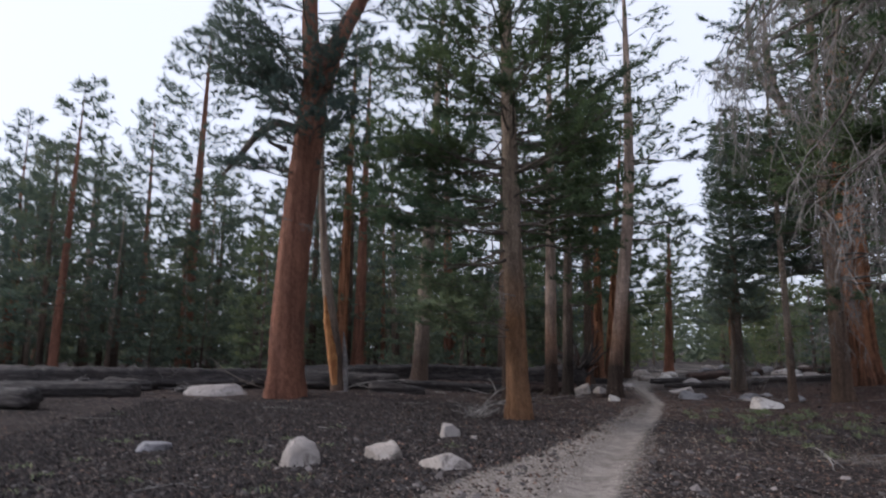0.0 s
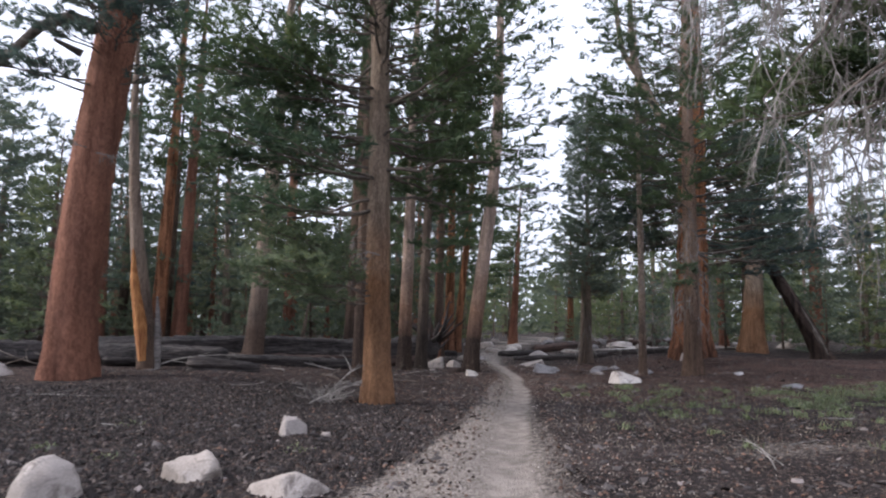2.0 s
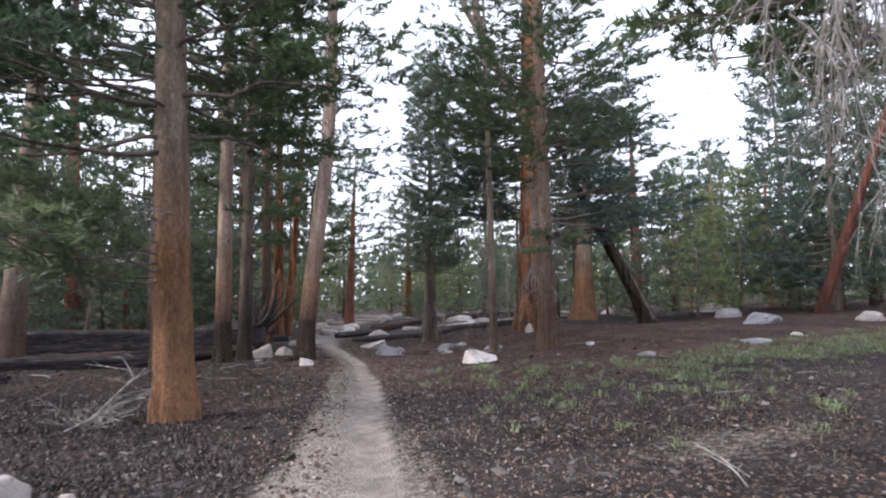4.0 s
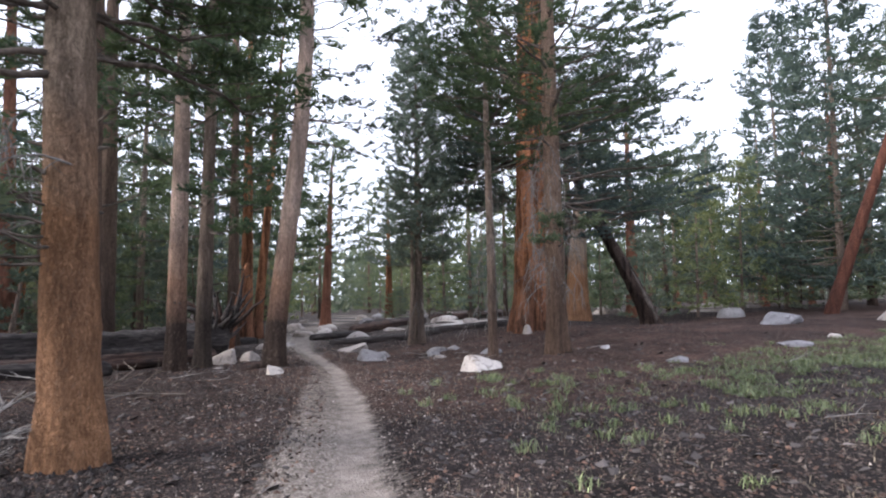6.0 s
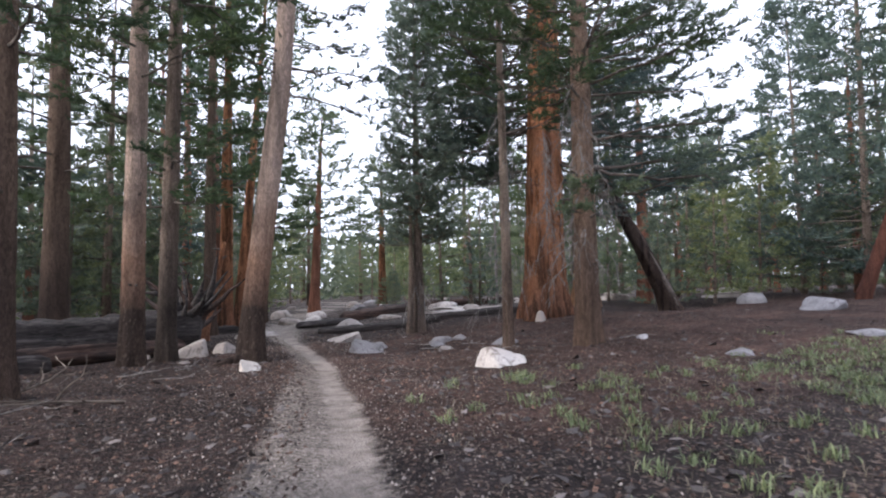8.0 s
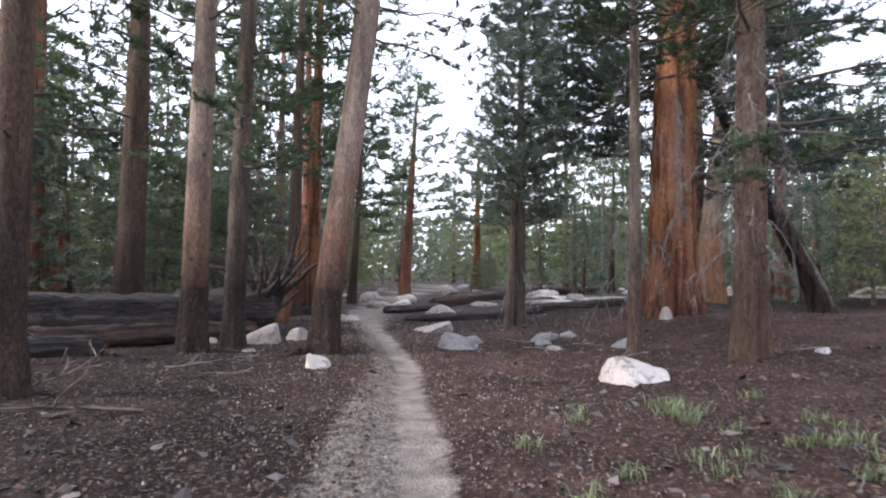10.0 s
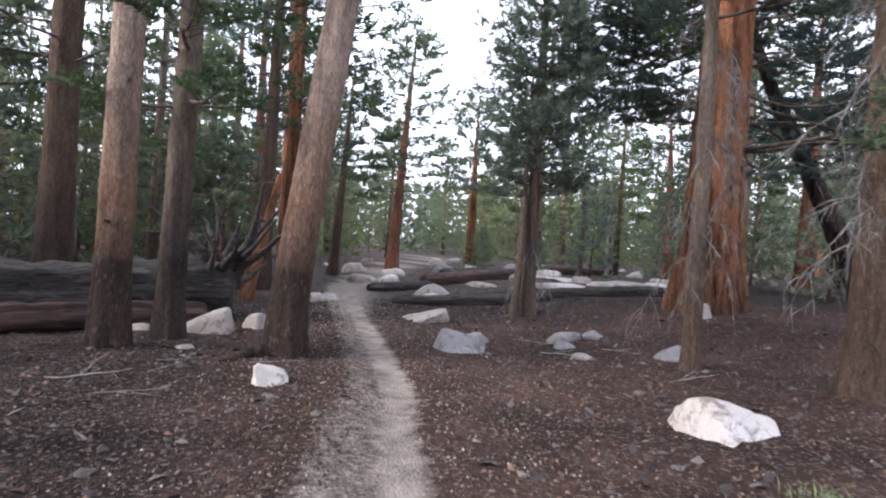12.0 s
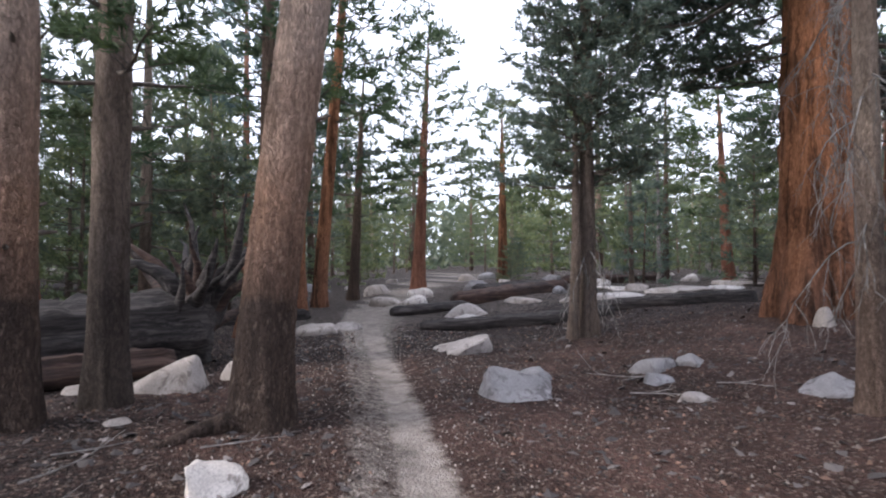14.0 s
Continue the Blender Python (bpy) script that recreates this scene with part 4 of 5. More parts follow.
# leaning red pine at the clearing's far edge
T, ax, rr, rg = pine(32.6, 21.3, "leaning dark red pine at the clearing edge", 0.30, 20, (3.2, -6.2), BARK_DARK_RED, 35, 10, 3.0, 36, flare=0.12)
pine(27.5, 33, "brown trunk beyond the clearing", 0.36, 13, (0, 0), BARK_BROWN, 36, 5, 2.6, 34, **FAR)
pine(30.5, 31, "orange-brown trunk beyond the clearing", 0.40, 13, (0.2, 0), BARK_RED, 37, 5, 2.6, 34, **FAR)

# dead tree by the path: grey limbs hang over the way
rng = np.random.default_rng(40)
x, y = 7.9, 6.6
t = thing("dead_pine_tree", x, y, ground_z(x, y), "half-dead pine with hanging tangles of bare grey branches", "tree")
ax, rr = stem(x, y, 0.2, 0.2, 15, 0.34)
part("trunk", trunk_mesh("trunk", ax, rr, BARK_FIR, rng, sides=24), t)
for z0, tip, drop in ((4.6, (-3.1, 0.7), 1.2), (5.4, (-2.7, 0.2), 1.7), (6.0, (-3.2, 0.9), 2.1), (6.8, (-2.4, 1.0), 2.3), (7.6, (-2.9, 0.4), 2.6), (4.6, (-2.2, 0.8), 1.2), (8.6, (-2.5, -0.1), 2.8),
                     (5.0, (-1.5, 1.4), 1.3), (8.0, (-3.4, 0.1), 2.2), (7.0, (-1.9, 1.0), 1.6),
                     (6.4, (-4.0, 0.5), 1.5), (7.0, (-4.3, 0.2), 1.7), (6.4, (-3.6, 1.0), 1.2), (7.4, (-4.0, 1.2), 1.9), (7.8, (-3.4, 1.5), 2.0)):
    mid = rng.normal(0, 0.18, (2, 3))
    pts = np.array([(0, 0, z0), (tip[0] * 0.3, tip[1] * 0.3 + 0.15, z0 + 0.2), np.array((tip[0] * 0.6, tip[1] * 0.6, z0 - drop * 0.15)) + mid[0],
                    np.array((tip[0] * 0.85, tip[1] * 0.85, z0 - drop * 0.6)) + mid[1], (tip[0], tip[1], z0 - drop)])
    g = Geo(); g.tube(pts, (0.055, 0.045, 0.032, 0.018, 0.007), 7)
    part("dead_limb", g.mesh("dead_limb", LIMB), t, "long bare grey limb")
    starts = []
    for f in np.linspace(0.35, 1.0, 10):
        q = np.array([np.interp(f, (0, 0.3, 0.6, 0.85, 1.0), pts[:, c]) for c in range(3)])
        starts.append((q, (rng.normal(-0.2, 0.5), rng.normal(0, 0.5), -0.4)))
    dead_spray(t, starts, rng, 1.05, 1.3, forks=8, thick=0.0105)
crown(t, "half_dead", ax, 4.2, 14, lambda u: 3.1 - 1.4 * u, 80, NEEDLE, rng, rise=(0.2, -0.1))
crown(t, "half_dead_side", ax, 4.0, 9.0, lambda u: 3.0, 26, NEEDLE, rng, rise=(0.1, -0.1), sector=(-70, 30))

# broken old trees to the west and thin snags beyond the clearing
pine(-15.2, 36.0, "old orange pine with broken top", 0.42, 22, (0.4, 0), BARK_RED, 51, 4, 3.3, 88, needle=NEEDLE_BLUE, **FAR)
pine(-20.5, 35.0, "weathered pine with a jagged broken top", 0.28, 12.5, (-0.3, 0), BARK_GREY, 52, 5, 2.4, 34, needle=NEEDLE_BLUE, **FAR)
pine(-27, 38, "dark pine at the edge of the open ground", 0.3, 12, (0.2, 0), BARK_RED, 53, 4, 2.4, 40, needle=NEEDLE_BLUE, **FAR)


def snag(x, y, h, r, bark, label, seed, lean=0.0):
    rng = np.random.default_rng(seed)
    t = thing("dead_snag", x, y, ground_z(x, y), label, "tree")
    ax = np.array([(0, 0, 0), (lean * 0.4, 0, h * 0.4), (lean, 0, h)])
    part("trunk", trunk_mesh("trunk", ax, (r, r * 0.85, r * 0.45), bark, rng, sides=14, rough=0.1), t)
    stubs(t, ax, np.array((r, r * 0.85, r * 0.45)), rng, 4, h * 0.3, h * 0.95, 0.3)


snag(25.8, 38.0, 6.0, 0.10, LOG_GREY, "thin bleached pole-like snag", 54)
snag(21.9, 35.4, 5.0, 0.10, BARK_FIR, "thin dead stem near pale outcrop", 55)
snag(0.6, 37.5, 3.4, 0.26, BARK_ORANGE, "broken orange stump among logs", 56, 0.3)
snag(7.3, 30.6, 3.2, 0.17, BARK_ORANGE, "leaning broken orange snag behind roots", 57, 0.7)
snag(2.6, 36.5, 2.6, 0.2, BARK_RED, "short red stump deep in the wood", 58)
snag(-2.2, 31.0, 2.4, 0.16, BARK_BROWN, "short broken stem in the wood", 59)
snag(0.8, 27.2, 2.2, 0.09, BARK_FIR, "thin dark broken stem", 60, 0.3)

# ---- fallen logs ----
def log(name, pts, radii, mat, label, seed=0, rough=0.17, lift=0.55):
    """A fallen trunk lying along the plan points (x, y)."""
    rng = np.random.default_rng(500 + seed)
    pts = [np.array((a, b, ground_z(a, b) + lift * r)) for (a, b), r in zip(pts, radii)]
    o = pts[0]
    ang = math.atan2(pts[-1][1] - o[1], pts[-1][0] - o[0])
    turn = Matrix.Rotation(-ang, 3, "Z")
    loc = np.array([turn @ Vector(p - o) for p in pts])
    s = np.concatenate(([0], np.cumsum(np.linalg.norm(np.diff(loc, axis=0), axis=1))))
    u = np.linspace(0, s[-1], max(8, int(s[-1] / 0.17)))
    c = np.stack([np.interp(u, s, loc[:, i]) for i in range(3)], 1)
    r = np.interp(u, s, radii)
    sides = 26
    th = np.linspace(0, 2 * np.pi, sides, endpoint=False)
    ridge = rng.normal(0, 1, sides)
    R = r[:, None] * (1 + rough * (0.6 * ridge[None] + 0.5 * np.sin(5 * th[None] + u[:, None] * 0.5) + 0.35 * rng.normal(size=(len(u), sides))))
    R[0] *= 0.75; R[-1] *= 0.75
    V = c[:, None] + np.stack((0.25 * R * rng.normal(0, 0.3, R.shape), R * np.cos(th)[None], R * np.sin(th)[None]), -1)
    k = len(u)
    verts = np.concatenate((V.reshape(-1, 3), c[:1], c[-1:]))
    i, j = np.meshgrid(np.arange(k - 1), np.arange(sides), indexing="ij")
    j2 = (j + 1) % sides
    q = np.stack((i * sides + j, i * sides + j2, (i + 1) * sides + j2, (i + 1) * sides + j), -1).reshape(-1, 4)
    e0 = [((a + 1) % sides, a, k * sides) for a in range(sides)]
    e1 = [((k - 1) * sides + a, (k - 1) * sides + (a + 1) % sides, k * sides + 1) for a in range(sides)]
    me = mesh_of(name, verts, np.concatenate((q[:, (0, 1, 2)], q[:, (0, 2, 3)], e0, e1)), mat, True)
    ob = new(name, me)
    ob.matrix_world = Matrix.Translation(o) @ Matrix.Rotation(ang, 4, "Z")
    return tagged(ob, label, "log")


# ---- fallen branches ----
def fallen_branch(x, y, yaw, L, seed, label="bleached dead branch lying on the ground", lift=0.03, rise=0.0, r=0.018, forks=6, mat=None):
    rng = np.random.default_rng(700 + seed)
    g = Geo()
    def run(p, d, L, r, depth):
        pts = [np.array(p, float)]
        for i in range(5):
            d = unit(d + rng.normal(0, 0.13, 3) * (1, 1, 0.5))
            pts.append(pts[-1] + d * L / 5)
        g.tube(pts, np.linspace(r, r * 0.3, 6), 5)
        if depth < 2:
            for i in range(forks if depth == 0 else 2):
                run(pts[rng.integers(1, 5)], unit(d + rng.normal(0, 0.6, 3) * (1, 1, 0.45)), L * rng.uniform(0.25, 0.5), r * 0.6, depth + 1)
    run((0, 0, 0), np.array((math.cos(radians(yaw)), math.sin(radians(yaw)), rise)), L, r, 0)
    ob = new("fallen_branch", g.mesh("fallen_branch", mat or TWIG))
    ob.location = (x, y, ground_z(x, y) + lift)
    return tagged(ob, label, "branch")


BIG = log("fallen_log", [(-6, 25.0), (0, 26.2), (3.6, 27.0), (6.5, 27.9)], (0.4, 0.5, 0.56, 0.62), LOG_DARK, "huge blackened fallen trunk with an upturned root end", 1, lift=0.8)
log("fallen_log", [(-3, 24.2), (2, 25.6), (6.0, 27.0)], (0.22, 0.27, 0.25), LOG_RED, "rotten red-brown log leaning on a bigger log", 2)
log("fallen_log", [(-17, 21), (-11, 21.6), (-5.5, 22.6), (-1.5, 22.2)], (0.5, 0.46, 0.4, 0.3), LOG_DARK, "long dark fallen trunk behind a red pine", 3, lift=0.6)
log("fallen_log", [(-14.5, 16.4), (-10.2, 15.4)], (0.22, 0.3), LOG_DARK, "short charred log on dark duff", 4, lift=0.8)
log("fallen_log", [(-16, 18.2), (-9.0, 18.2)], (0.25, 0.28), LOG_DARK, "dark rotting log on the forest floor", 5)
log("fallen_log", [(-3.2, 22.6), (3.0, 24.6)], (0.26, 0.22), LOG_DARK, "dark log between pines", 6)
log("fallen_log", [(11.0, 29.9), (13.5, 29.2), (15.3, 28.6)], (0.13, 0.17, 0.15), LOG_DARK, "dark flat fallen log across the forest floor", 7, lift=0.4)
log("fallen_log", [(15.0, 29.6), (19.5, 28.3)], (0.24, 0.28), LOG_DARK, "dark fallen log beside a huge pine", 8, lift=0.2)
log("fallen_log", [(14, 34.5), (18.5, 35.0)], (0.3, 0.3), LOG_RED, "brown fallen log beyond pale boulders", 9)
log("fallen_log", [(-8, 30), (2, 31.5)], (0.3, 0.25), LOG_DARK, "dark fallen log deep in the wood", 10)
log("fallen_log", [(16, 37), (20, 38.2)], (0.22, 0.2), LOG_DARK, "dark fallen log among far boulders", 12)
log("fallen_log", [(11.5, 33.2), (14.2, 34)], (0.16, 0.14), LOG_DARK, "dark fallen log beside the far footpath", 13)
log("fallen_log", [(22, 40), (27, 39)], (0.25, 0.22), LOG_RED, "brown fallen log far beyond the clearing", 14)
log("fallen_log", [(5.5, 33), (9.4, 34.2)], (0.2, 0.18), LOG_DARK, "dark fallen log behind upturned roots", 15)
log("fallen_log", [(-20, 26), (-9, 28)], (0.35, 0.3), LOG_DARK, "dark fallen log deep in the wood", 11)
rng = np.random.default_rng(76)
for i in range(62):
    west = i < 46
    a, b = (rng.uniform(-17, -1), rng.uniform(19.2, 27)) if west else (rng.uniform(-4, 3.5), rng.uniform(26.3, 32))
    if any((a - p) ** 2 + (b - q) ** 2 < 1.4 for p, q in ((-4.65, 18.4), (-3.55, 20.8), (-0.85, 24.7), (3.22, 30.1), (5.3, 25.3))):
        continue
    w, L, r = rng.uniform(-0.5, 0.5), rng.uniform(0.5, 3.0), rng.uniform(0.05, 0.2)
    log("fallen_log", [(a, b), (a + L * math.cos(w), b + L * math.sin(w))], (r, r * 0.7), LOG_DARK, "broken piece of dead log in a heap of debris", 100 + i, 0.32, rng.uniform(0.5, 1.8))
for i in range(26):
    fallen_branch(rng.uniform(-16, 4), rng.uniform(19, 26), rng.uniform(-30, 210), rng.uniform(1.0, 2.4), 300 + i, "dead branch in a heap of debris", rise=rng.uniform(0, 0.35), r=0.022, forks=5, mat=(TWIG, LIMB)[i % 2])
# upturned roots on the big log
rng = np.random.default_rng(77)
for i in range(26):
    a = rng.uniform(-0.2, 3.3)
    g = Geo()
    p0 = np.array((12.6, 0, 0.05)) + rng.normal(0, 0.1, 3)
    d = unit((rng.uniform(-0.5, 0.6), 0.8 * math.cos(a), math.sin(a) + 0.15))
    L, bend = rng.uniform(0.9, 1.7), rng.normal(0, 0.35, 3)
    s = np.linspace(0, 1, 7)
    pts = p0 + np.outer(s * L, d) + np.outer(s * s * L, bend) + np.cumsum(rng.normal(0, 0.035, (7, 3)), 0)
    g.tube(pts, np.linspace(rng.uniform(0.1, 0.22), 0.015, 7), 7)
    part("root", g.mesh("root", (LOG_DARK, LOG_DARK, LOG_RED)[i % 3]), BIG, "broken upturned root")

fallen_branch(0.72, 14.42, 8, 1.05, 1, "grey dead branch propped against a pine", rise=0.72, r=0.024, forks=5)
fallen_branch(0.55, 14.15, 14, 1.15, 2, "grey dead branch beside a pine foot", rise=0.26, r=0.022, forks=4)
for i in range(9):
    fallen_branch(0.75 + 0.09 * (i % 4), 14.2 + 0.1 * (i % 3), 40 * i, 0.55 + 0.05 * (i % 3), 40 + i, "tangle of thin grey twigs beside a pine foot", rise=0.25 + 0.12 * (i % 5), r=0.008, forks=11)
for i, (a, b, yaw, L) in enumerate(((5.1, 23.2, 20, 1.0), (5.0, 22.6, 35, 0.9), (6.2, 23.0, -5, 0.7), (11.0, 23.2, -25, 1.0), (11.9, 23.6, 160, 1.0), (12.1, 22.9, -30, 0.9),
                                    (11.2, 20.6, -10, 0.7), (4.5, 21.8, 10, 0.8), (4.0, 22.5, -40, 0.9), (5.2, 8.1, 75, 0.5), (5.4, 8.2, 100, 0.5), (6.5, 9.2, 10, 0.9), (9.0, 11.0, -15, 0.8),
                                    (-2.5, 12.5, -20, 1.0), (-4.5, 15.5, 5, 1.4), (-1.0, 16.5, 30, 1.2), (-6.2, 17.4, -10, 1.6), (1.5, 17.5, 15, 1.2), (13.6, 18.9, -20, 0.9),
                                    (8.0, 14.6, 30, 0.6), (14.0, 14.0, 5, 1.0), (16.5, 13.0, 20, 1.2), (12.2, 11.5, -10, 1.0), (-8, 13.5, 15, 1.3), (-3.4, 6.8, 40, 0.6))):
    fallen_branch(a, b, yaw, L, 10 + i, r=0.009, forks=2, rise=0.5 if i in (9, 10) else 0.02)

# ---- litter, grit and herbs: what nobody could count ----
def scatter(name, count, where, size, mat, label, seed, thick=0.3, cat="litter"):
    rng = np.random.default_rng(seed)
    xs, ys = where(rng, count)
    k = len(xs)
    zs = hills(xs, ys)
    s = rng.uniform(*size, k)
    a = rng.uniform(0, 6.28, k)
    el = rng.uniform(0.3, 1.0, k)
    tilt = rng.normal(0, 0.35, (k, 2))
    corner = np.array(((-1, -0.6), (0.2, -1), (1, 0.1), (-0.1, 1)))
    ca, sa = np.cos(a)[:, None], np.sin(a)[:, None]
    px, py = corner[None, :, 0] * s[:, None] * 0.5, corner[None, :, 1] * (s * el)[:, None] * 0.5
    vx, vy = px * ca - py * sa, px * sa + py * ca
    vz = -0.004 + (s * thick)[:, None] * 0.25 + vx * tilt[:, :1] + vy * tilt[:, 1:]
    ring = np.stack((xs[:, None] + vx, ys[:, None] + vy, zs[:, None] + vz), -1)
    top = np.stack((xs, ys, zs + 0.008 + s * thick), -1)[:, None]
    v = np.concatenate((ring, top), 1).reshape(-1, 3)
    b = np.arange(k)[:, None, None] * 5
    tri = np.array([(0, 1, 4), (1, 2, 4), (2, 3, 4), (3, 0, 4)])
    me = mesh_of(name, v, (b + tri[None]).reshape(-1, 3), mat)
    return tagged(new(name, me), label, cat, kind="stuff")


def along_walk(rng, count, spread=7.0, off=0.45):
    y = 3.5 + 27 * rng.uniform(0, 1, count) ** 1.1
    x = np.interp(y, TRAIL[:, 1], TRAIL[:, 0]) + rng.normal(0, spread, count)
    ok = (trail_distance(x, y) > off) & (x > -13) & (x < 24)
    return x[ok], y[ok]


scatter("bark_litter", 25000, along_walk, (0.015, 0.06), CHIP, "scattered bark chips and pine cones", 801)
scatter("needle_litter", 21000, lambda r, c: along_walk(r, c, 6.0, 0.4), (0.02, 0.08), CHIP_RED, "red-brown needle and twig litter", 802, 0.25)
def west_bed(r, c):
    x, y = r.uniform(-8, 2.2, c), r.uniform(4.5, 17, c)
    ok = trail_distance(x, y) > np.interp(y, (4, 8, 9.5, 11.5, 14), (2.0, 1.7, 1.25, 0.95, 1.0)) * r.uniform(0.85, 1.3, c)
    return x[ok], y[ok]


scatter("pine_cones", 19000, west_bed, (0.035, 0.08), CONE, "thick bed of dark fallen pine cones and bark", 805, 0.55)
scatter("bark_slabs", 5200, lambda r, c: along_walk(r, c, 6.5, 0.6), (0.06, 0.19), SLAB, "weathered flakes of fallen bark", 804, 0.10)
scatter("grit", 9000, lambda r, c: along_walk(r, c, 1.5, 0.2), (0.01, 0.035), GRAVEL, "pale granite grit along the footpath", 803, 0.4, "gravel")


def blades(name, clumps, per, tall, wide, mat, label, seed, spread):
    """Clumps of narrow bent leaves."""
    rng = np.random.default_rng(seed)
    c = np.repeat(clumps, per, 0)
    k = len(c)
    x, y = c[:, 0] + rng.normal(0, spread, k), c[:, 1] + rng.normal(0, spread, k)
    ok = trail_distance(x, y) > 0.5
    x, y = x[ok], y[ok]; k = len(x)
    z = hills(x, y)
    a = rng.uniform(0, 6.28, k)
    h = rng.uniform(*tall, k)
    w = rng.uniform(0.6, 1.3, k) * wide
    lean = rng.uniform(0.2, 1.3, k)
    d = np.stack((np.cos(a), np.sin(a), 0 * a), -1); s = np.stack((-np.sin(a), np.cos(a), 0 * a), -1)
    b = np.stack((x, y, z - 0.01), -1)
    m = b + d * (lean * h * 0.35)[:, None] + np.stack((0 * h, 0 * h, h * 0.6), -1)
    t = b + d * (lean * h)[:, None] + np.stack((0 * h, 0 * h, h * (1 - 0.25 * lean)), -1)
    v = np.stack((b - s * w[:, None] * 0.4, b + s * w[:, None] * 0.4, m + s * w[:, None] * 0.6, m - s * w[:, None] * 0.6, t), 1).reshape(-1, 3)
    i = np.arange(k)[:, None, None] * 5
    tri = np.array([(0, 1, 2), (0, 2, 3), (3, 2, 4)])
    return tagged(new(name, mesh_of(name, v, (i + tri[None]).reshape(-1, 3), mat)), label, "plant", kind="stuff")


rng = np.random.default_rng(900)
cl = []
for (cx, cy, sx, sy, k) in ((8.6, 12.6, 1.6, 1.8, 150), (10.6, 13.6, 2.0, 1.4, 150), (14, 14.2, 2.4, 0.9, 190), (18, 13.4, 2.6, 0.8, 170), (8.4, 16.0, 0.9, 1.0, 50), (6.6, 11.3, 0.9, 0.8, 40), (22, 14.2, 2.5, 0.9, 110)):
    cl.append(np.stack((rng.normal(cx, sx, k), rng.normal(cy, sy, k)), -1))
herbs = np.concatenate(cl)
pick = rng.uniform(0, 1, len(herbs))
blades("green_herbs", herbs[pick < 0.28], 30, (0.05, 0.17), 0.010, GRASS, "upright green herbs in scattered clumps", 901, 0.06)
blades("low_herbs", herbs[(herbs[:, 0] > 11) & (pick > 0.64)], 40, (0.03, 0.11), 0.012, GRASS, "low green herbs carpeting the far clearing", 905, 0.16)
blades("dry_grass", np.concatenate((herbs[::3], np.stack((rng.uniform(4, 14, 120), rng.uniform(8, 15, 120)), -1))), 8, (0.04, 0.12), 0.005, STRAW, "thin dry straw-coloured grass", 902, 0.14)
blades("grass_tufts", np.stack((rng.normal(-4.5, 3, 26), rng.normal(9.5, 1.5, 26)), -1), 30, (0.03, 0.10), 0.010, GRASS, "small green grass tufts on duff", 903, 0.09)
for (cx, cy) in ((9.2, 17.4), (9.0, 17.0), (8.7, 16.8), (7.6, 13.4)):
    blades("green_shrub", np.array([(cx, cy)]), 60, (0.05, 0.18), 0.009, GRASS, "small leafy green plant in litter", int(cx * 100), 0.12)

# ---- the wood behind: a few kinds of tree, copied ----
def kind_tree(name, seed, height, r, z0, reach, limbs, bark, mat, label, **kw):
    rng = np.random.default_rng(seed)
    t = thing(name, 0, 0, 0, label, "tree", "trees of the wood")
    ax, rr = stem(0, 0, rng.uniform(-0.4, 0.4), rng.uniform(-0.4, 0.4), height, r)
    part("trunk", trunk_mesh("trunk", ax, rr, bark, rng, sides=10, flare=0.25, step=0.6), t)
    style = dict(shoot=0.5, per=6, long=0.36, wide=0.105, whorl=0.8, twigs=5, tuft_gap=0.40, fine=False)
    style.update(kw)
    crown(t, name, ax, z0, height - 0.2, lambda u: reach * (1 - u) ** 0.6 + 0.35, limbs, mat, rng, **style)
    return t


KINDS = [
    kind_tree("pine_tree", 61, 15, 0.23, 2.6, 2.3, 44, BARK_BROWN, NEEDLE_HAZE, "tall dark green pine in the wood behind"),
    kind_tree("pine_tree", 62, 17, 0.28, 3.2, 2.6, 46, BARK_RED, NEEDLE_BLUE, "tall reddish pine in the wood behind"),
    kind_tree("pine_tree", 63, 13, 0.18, 1.8, 2.0, 44, BARK_GREY, NEEDLE_HAZE, "grey-stemmed pine in the wood behind"),
    kind_tree("young_pine_tree", 64, 7, 0.09, 0.4, 1.5, 38, BARK_BROWN, NEEDLE_HAZE, "young pine green almost to the ground"),
    kind_tree("young_pine_tree", 65, 9, 0.11, 0.5, 1.8, 42, BARK_FIR, NEEDLE_YOUNG, "young yellow-green pine with low branches"),
    kind_tree("tall_conifer_tree", 66, 21, 0.20, 1.2, 3.3, 150, BARK_FIR, NEEDLE_BLUE, "tall pyramid-shaped green conifer beyond the clearing", twigs=8, tuft_gap=0.3, whorl=0.5),
]
first = [True] * len(KINDS)
rng = np.random.default_rng(70)


HEIGHTS = (15, 17, 13, 7, 9, 21)


def treetops(x, y):
    """How tall the wood stands: lower along the path's opening and beyond the clearing."""
    az, d = math.degrees(math.atan2(x - 5, y - 13)), math.hypot(x - 5, y - 13)
    if 16 < az < 31:
        return 1 + 0.19 * d
    return 1 + 0.25 * d if 52 < az < 66 else 60.0


def plant(k, x, y, s):
    s = min(s, treetops(x, y) * rng.uniform(0.75, 1.0) / HEIGHTS[k])
    m = Matrix.Translation((x, y, ground_z(x, y) - 0.05)) @ Matrix.Rotation(rng.uniform(0, 6.28), 4, "Z") @ Matrix.Diagonal((s * rng.uniform(0.9, 1.1), s * rng.uniform(0.9, 1.1), s, 1))
    if first[k]:
        first[k] = False
        KINDS[k].matrix_world = m
        return KINDS[k]
    return copy_thing(KINDS[k], m)


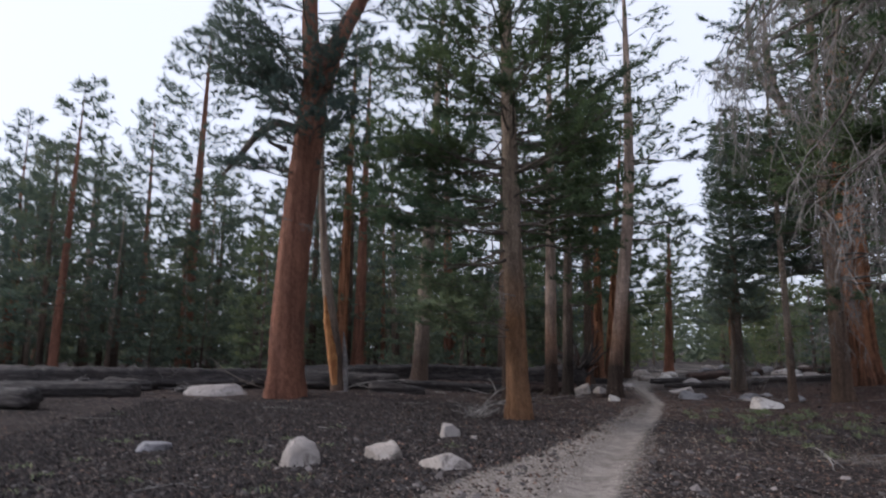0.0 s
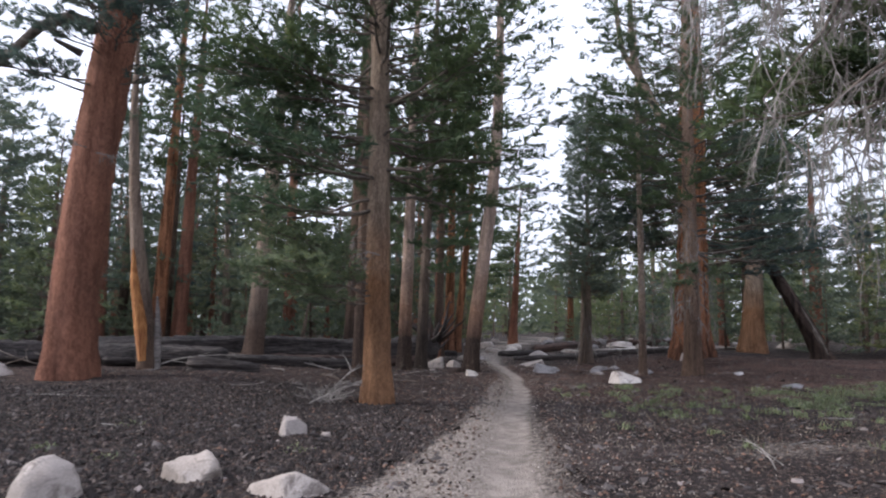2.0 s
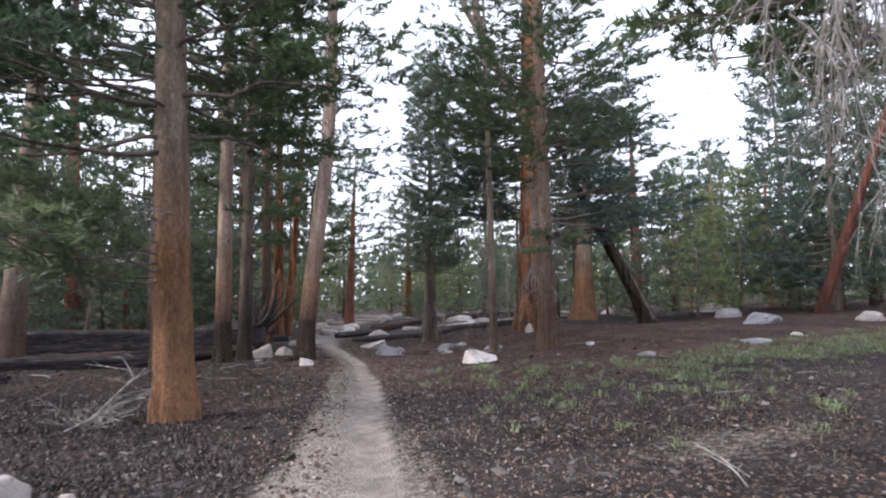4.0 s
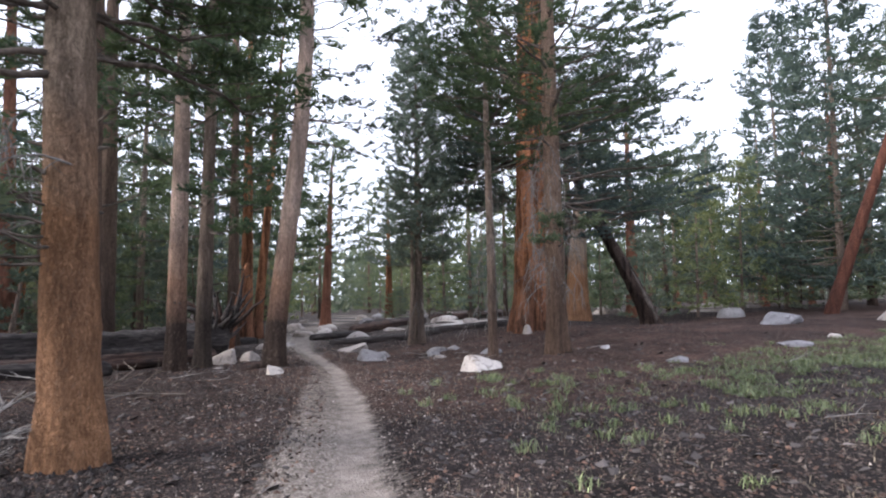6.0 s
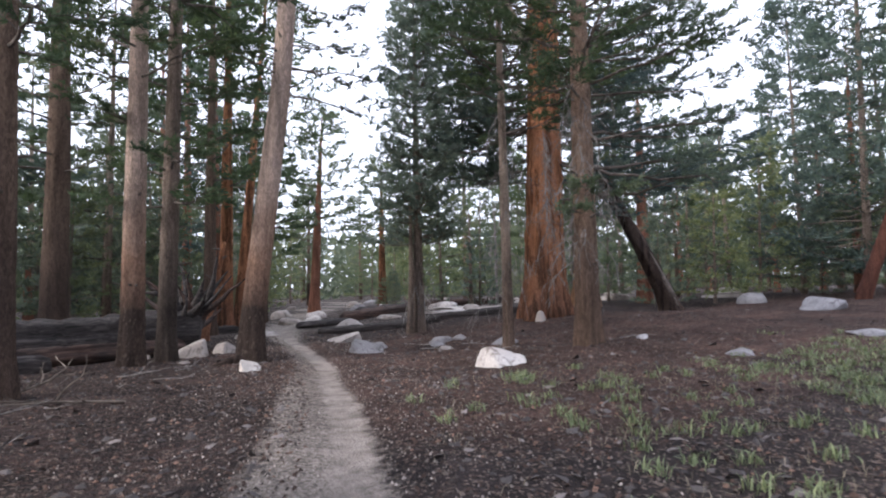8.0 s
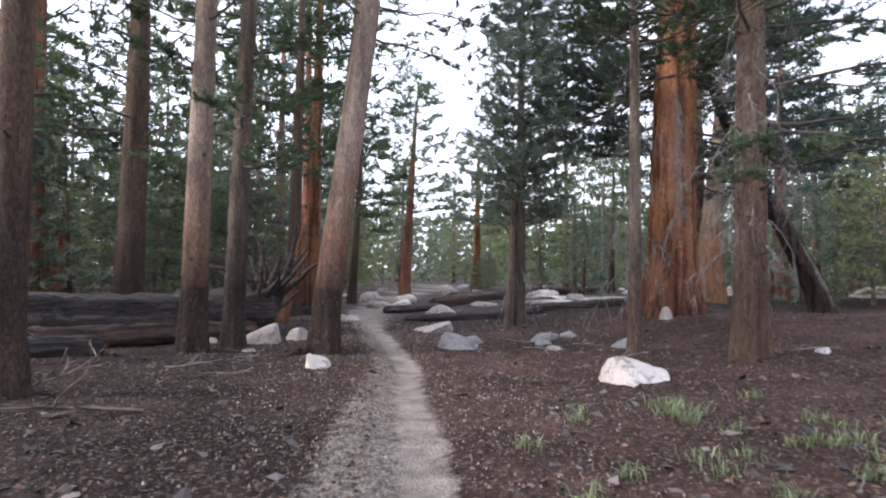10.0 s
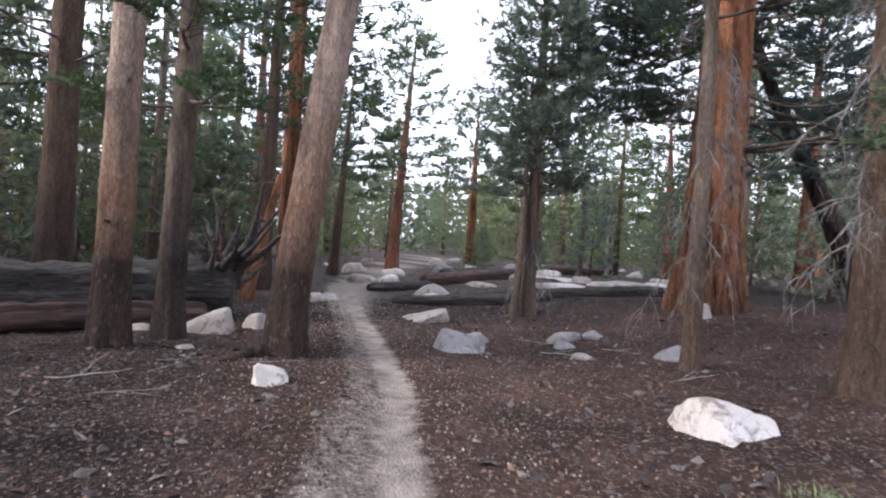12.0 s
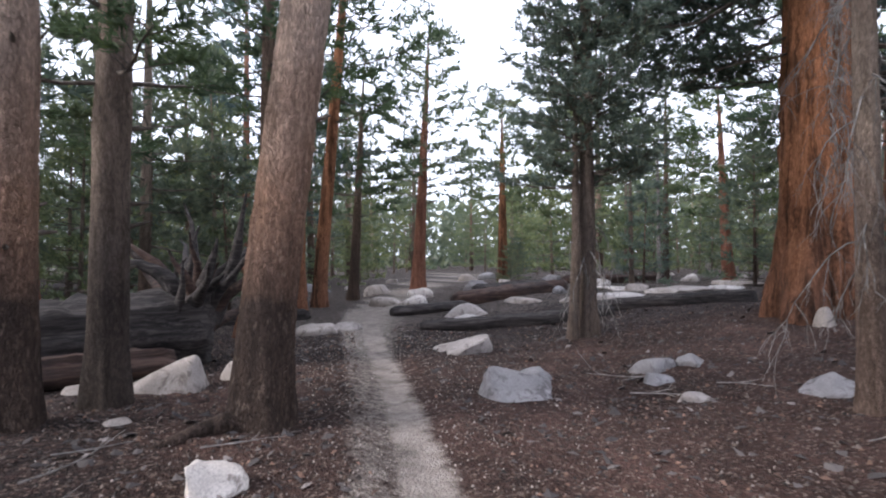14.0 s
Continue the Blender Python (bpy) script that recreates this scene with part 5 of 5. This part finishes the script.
taken = []
for k, x, y, s in ((5, 38, 23, 1.1), (5, 42, 28, 0.85), (4, 30, 45, 1.1), (4, 27, 48, 0.9), (1, 0.5, 34, 1.25), (2, -2.8, 38, 1.2), 
                   (0, -8.5, 40, 1.2), (2, 5.2, 38, 1.0), (3, 1.6, 33, 0.9), (3, -1.4, 29.5, 0.7), (4, -8, 27, 0.7), (4, 24.5, 42, 1.0),
                   (3, 29, 29, 0.8), (2, 33, 30, 0.75), (0, 36.5, 33, 0.7), (4, 31.5, 27.5, 0.8), (2, 39, 31, 0.8), (4, 35, 27, 0.9)):
    plant(k, x, y, s); taken.append((x, y))
def free(x, y, gap):
    return all((x - a) ** 2 + (y - b) ** 2 > gap * gap for a, b in taken)


# west and north-west: tall, dense; north along the path: lower and further; east: beyond the clearing
for i in range(11):
    x, y = rng.uniform(-9, 8.5), rng.uniform(33, 46)
    if free(x, y, 1.8) and trail_distance(np.array(x), np.array(y)) > 2:
        plant((3, 4, 3)[i % 3], x, y, rng.uniform(0.55, 1.0)); taken.append((x, y))
for lo, hi, near_d, far_d, count, kinds, size, gap in (
        (-75, -42, 40, 70, 12, (0, 1, 2), (0.6, 0.8), 3.5),
        (-44, -8, 42, 70, 22, (0, 1, 2, 2), (0.7, 0.95), 3.4),
        (-46, -14, 30, 56, 34, (3, 3, 0), (0.5, 0.95), 2.4),
        (-8, 20, 46, 78, 15, (2, 0, 4), (0.75, 1.05), 3.2),
        (-38, -4, 36, 60, 16, (0, 2, 1), (0.55, 0.8), 2.8),
        (-8, 30, 46, 78, 14, (4, 4, 4), (0.5, 1.0), 2.8),
        (22, 34, 56, 85, 8, (4, 4, 3), (0.6, 0.9), 3.0),
        (34, 62, 44, 80, 14, (2, 0, 4), (0.5, 0.8), 3.2),
        (30, 66, 36, 62, 14, (4, 4, 3), (0.5, 1.0), 2.6),
        (-40, 60, 38, 62, 26, (3, 4), (0.22, 0.5), 2.0),
        (50, 66, 42, 66, 14, (2, 0, 4, 1), (0.7, 1.0), 2.8),
        (-44, -22, 34, 52, 14, (0, 2, 3), (0.45, 0.65), 2.2),
        (62, 95, 34, 60, 8, (0, 2, 4), (0.7, 1.0), 4.0),
        (-42, -12, 31, 44, 14, (1, 2, 1), (0.6, 0.8), 2.6),
        # unseen trees added behind the start to close the wood
        (110, 260, 20, 45, 9, (0, 1, 2), (0.8, 1.1), 6.0),
        (-34, 15, 38, 62, 12, (0, 1, 2, 0), (0.75, 1.05), 3.0),
        (-50, 15, 34, 60, 13, (3, 3, 0), (0.7, 1.2), 2.4),
        (15, 34, 50, 85, 8, (4, 4, 4, 0), (0.7, 1.2), 3.0),
        (34, 76, 42, 80, 20, (0, 2, 4, 4, 2), (0.7, 1.1), 3.2)):
    made = tries = 0
    while made < count and tries < 4000:
        tries += 1
        az, d = radians(rng.uniform(lo, hi)), rng.uniform(near_d, far_d)
        x, y = 3 + d * math.sin(az), 4 + d * math.cos(az)
        if trail_distance(np.array(x), np.array(y)) < 2.5 or not free(x, y, gap):
            continue
        taken.append((x, y)); made += 1
        plant(int(rng.choice(kinds)), x, y, rng.uniform(*size))


# ---- distant woods close the horizon ----
rngd = np.random.default_rng(95)
pos, way, size = [], [], []
for i in range(900):
    az, d = (rngd.uniform(-1.5, 1.75) if i < 620 else rngd.uniform(1.75, 4.8)), rngd.uniform(80, 150)
    x, y, h = 5 + d * math.sin(az), 10 + d * math.cos(az), rngd.uniform(8, 17)
    gz, h = ground_z(x, y), min(h, (0.5 if 0.2 < az < 0.95 else 0.9) * treetops(x, y), 10 if 0.2 < az < 0.95 else 99)
    for j in range(24):
        u = (j + rngd.uniform(0, 1)) / 24
        a = rngd.uniform(0, 6.28)
        w = (1 - u) * rngd.uniform(0.3, 1.0) * 2.2
        pos.append((x + w * math.cos(a), y + w * math.sin(a), gz + 0.2 + u ** 1.25 * h)); way.append(unit((math.cos(a), math.sin(a), 0.1))); size.append(1.7)
tagged(new("far_woods", needles("far_woods", np.array(pos), np.array(way), np.array(size), NEEDLE_HAZE, rngd, 6, 1.1, 0.6)), "distant dark green conifer woods", "woods", kind="stuff")
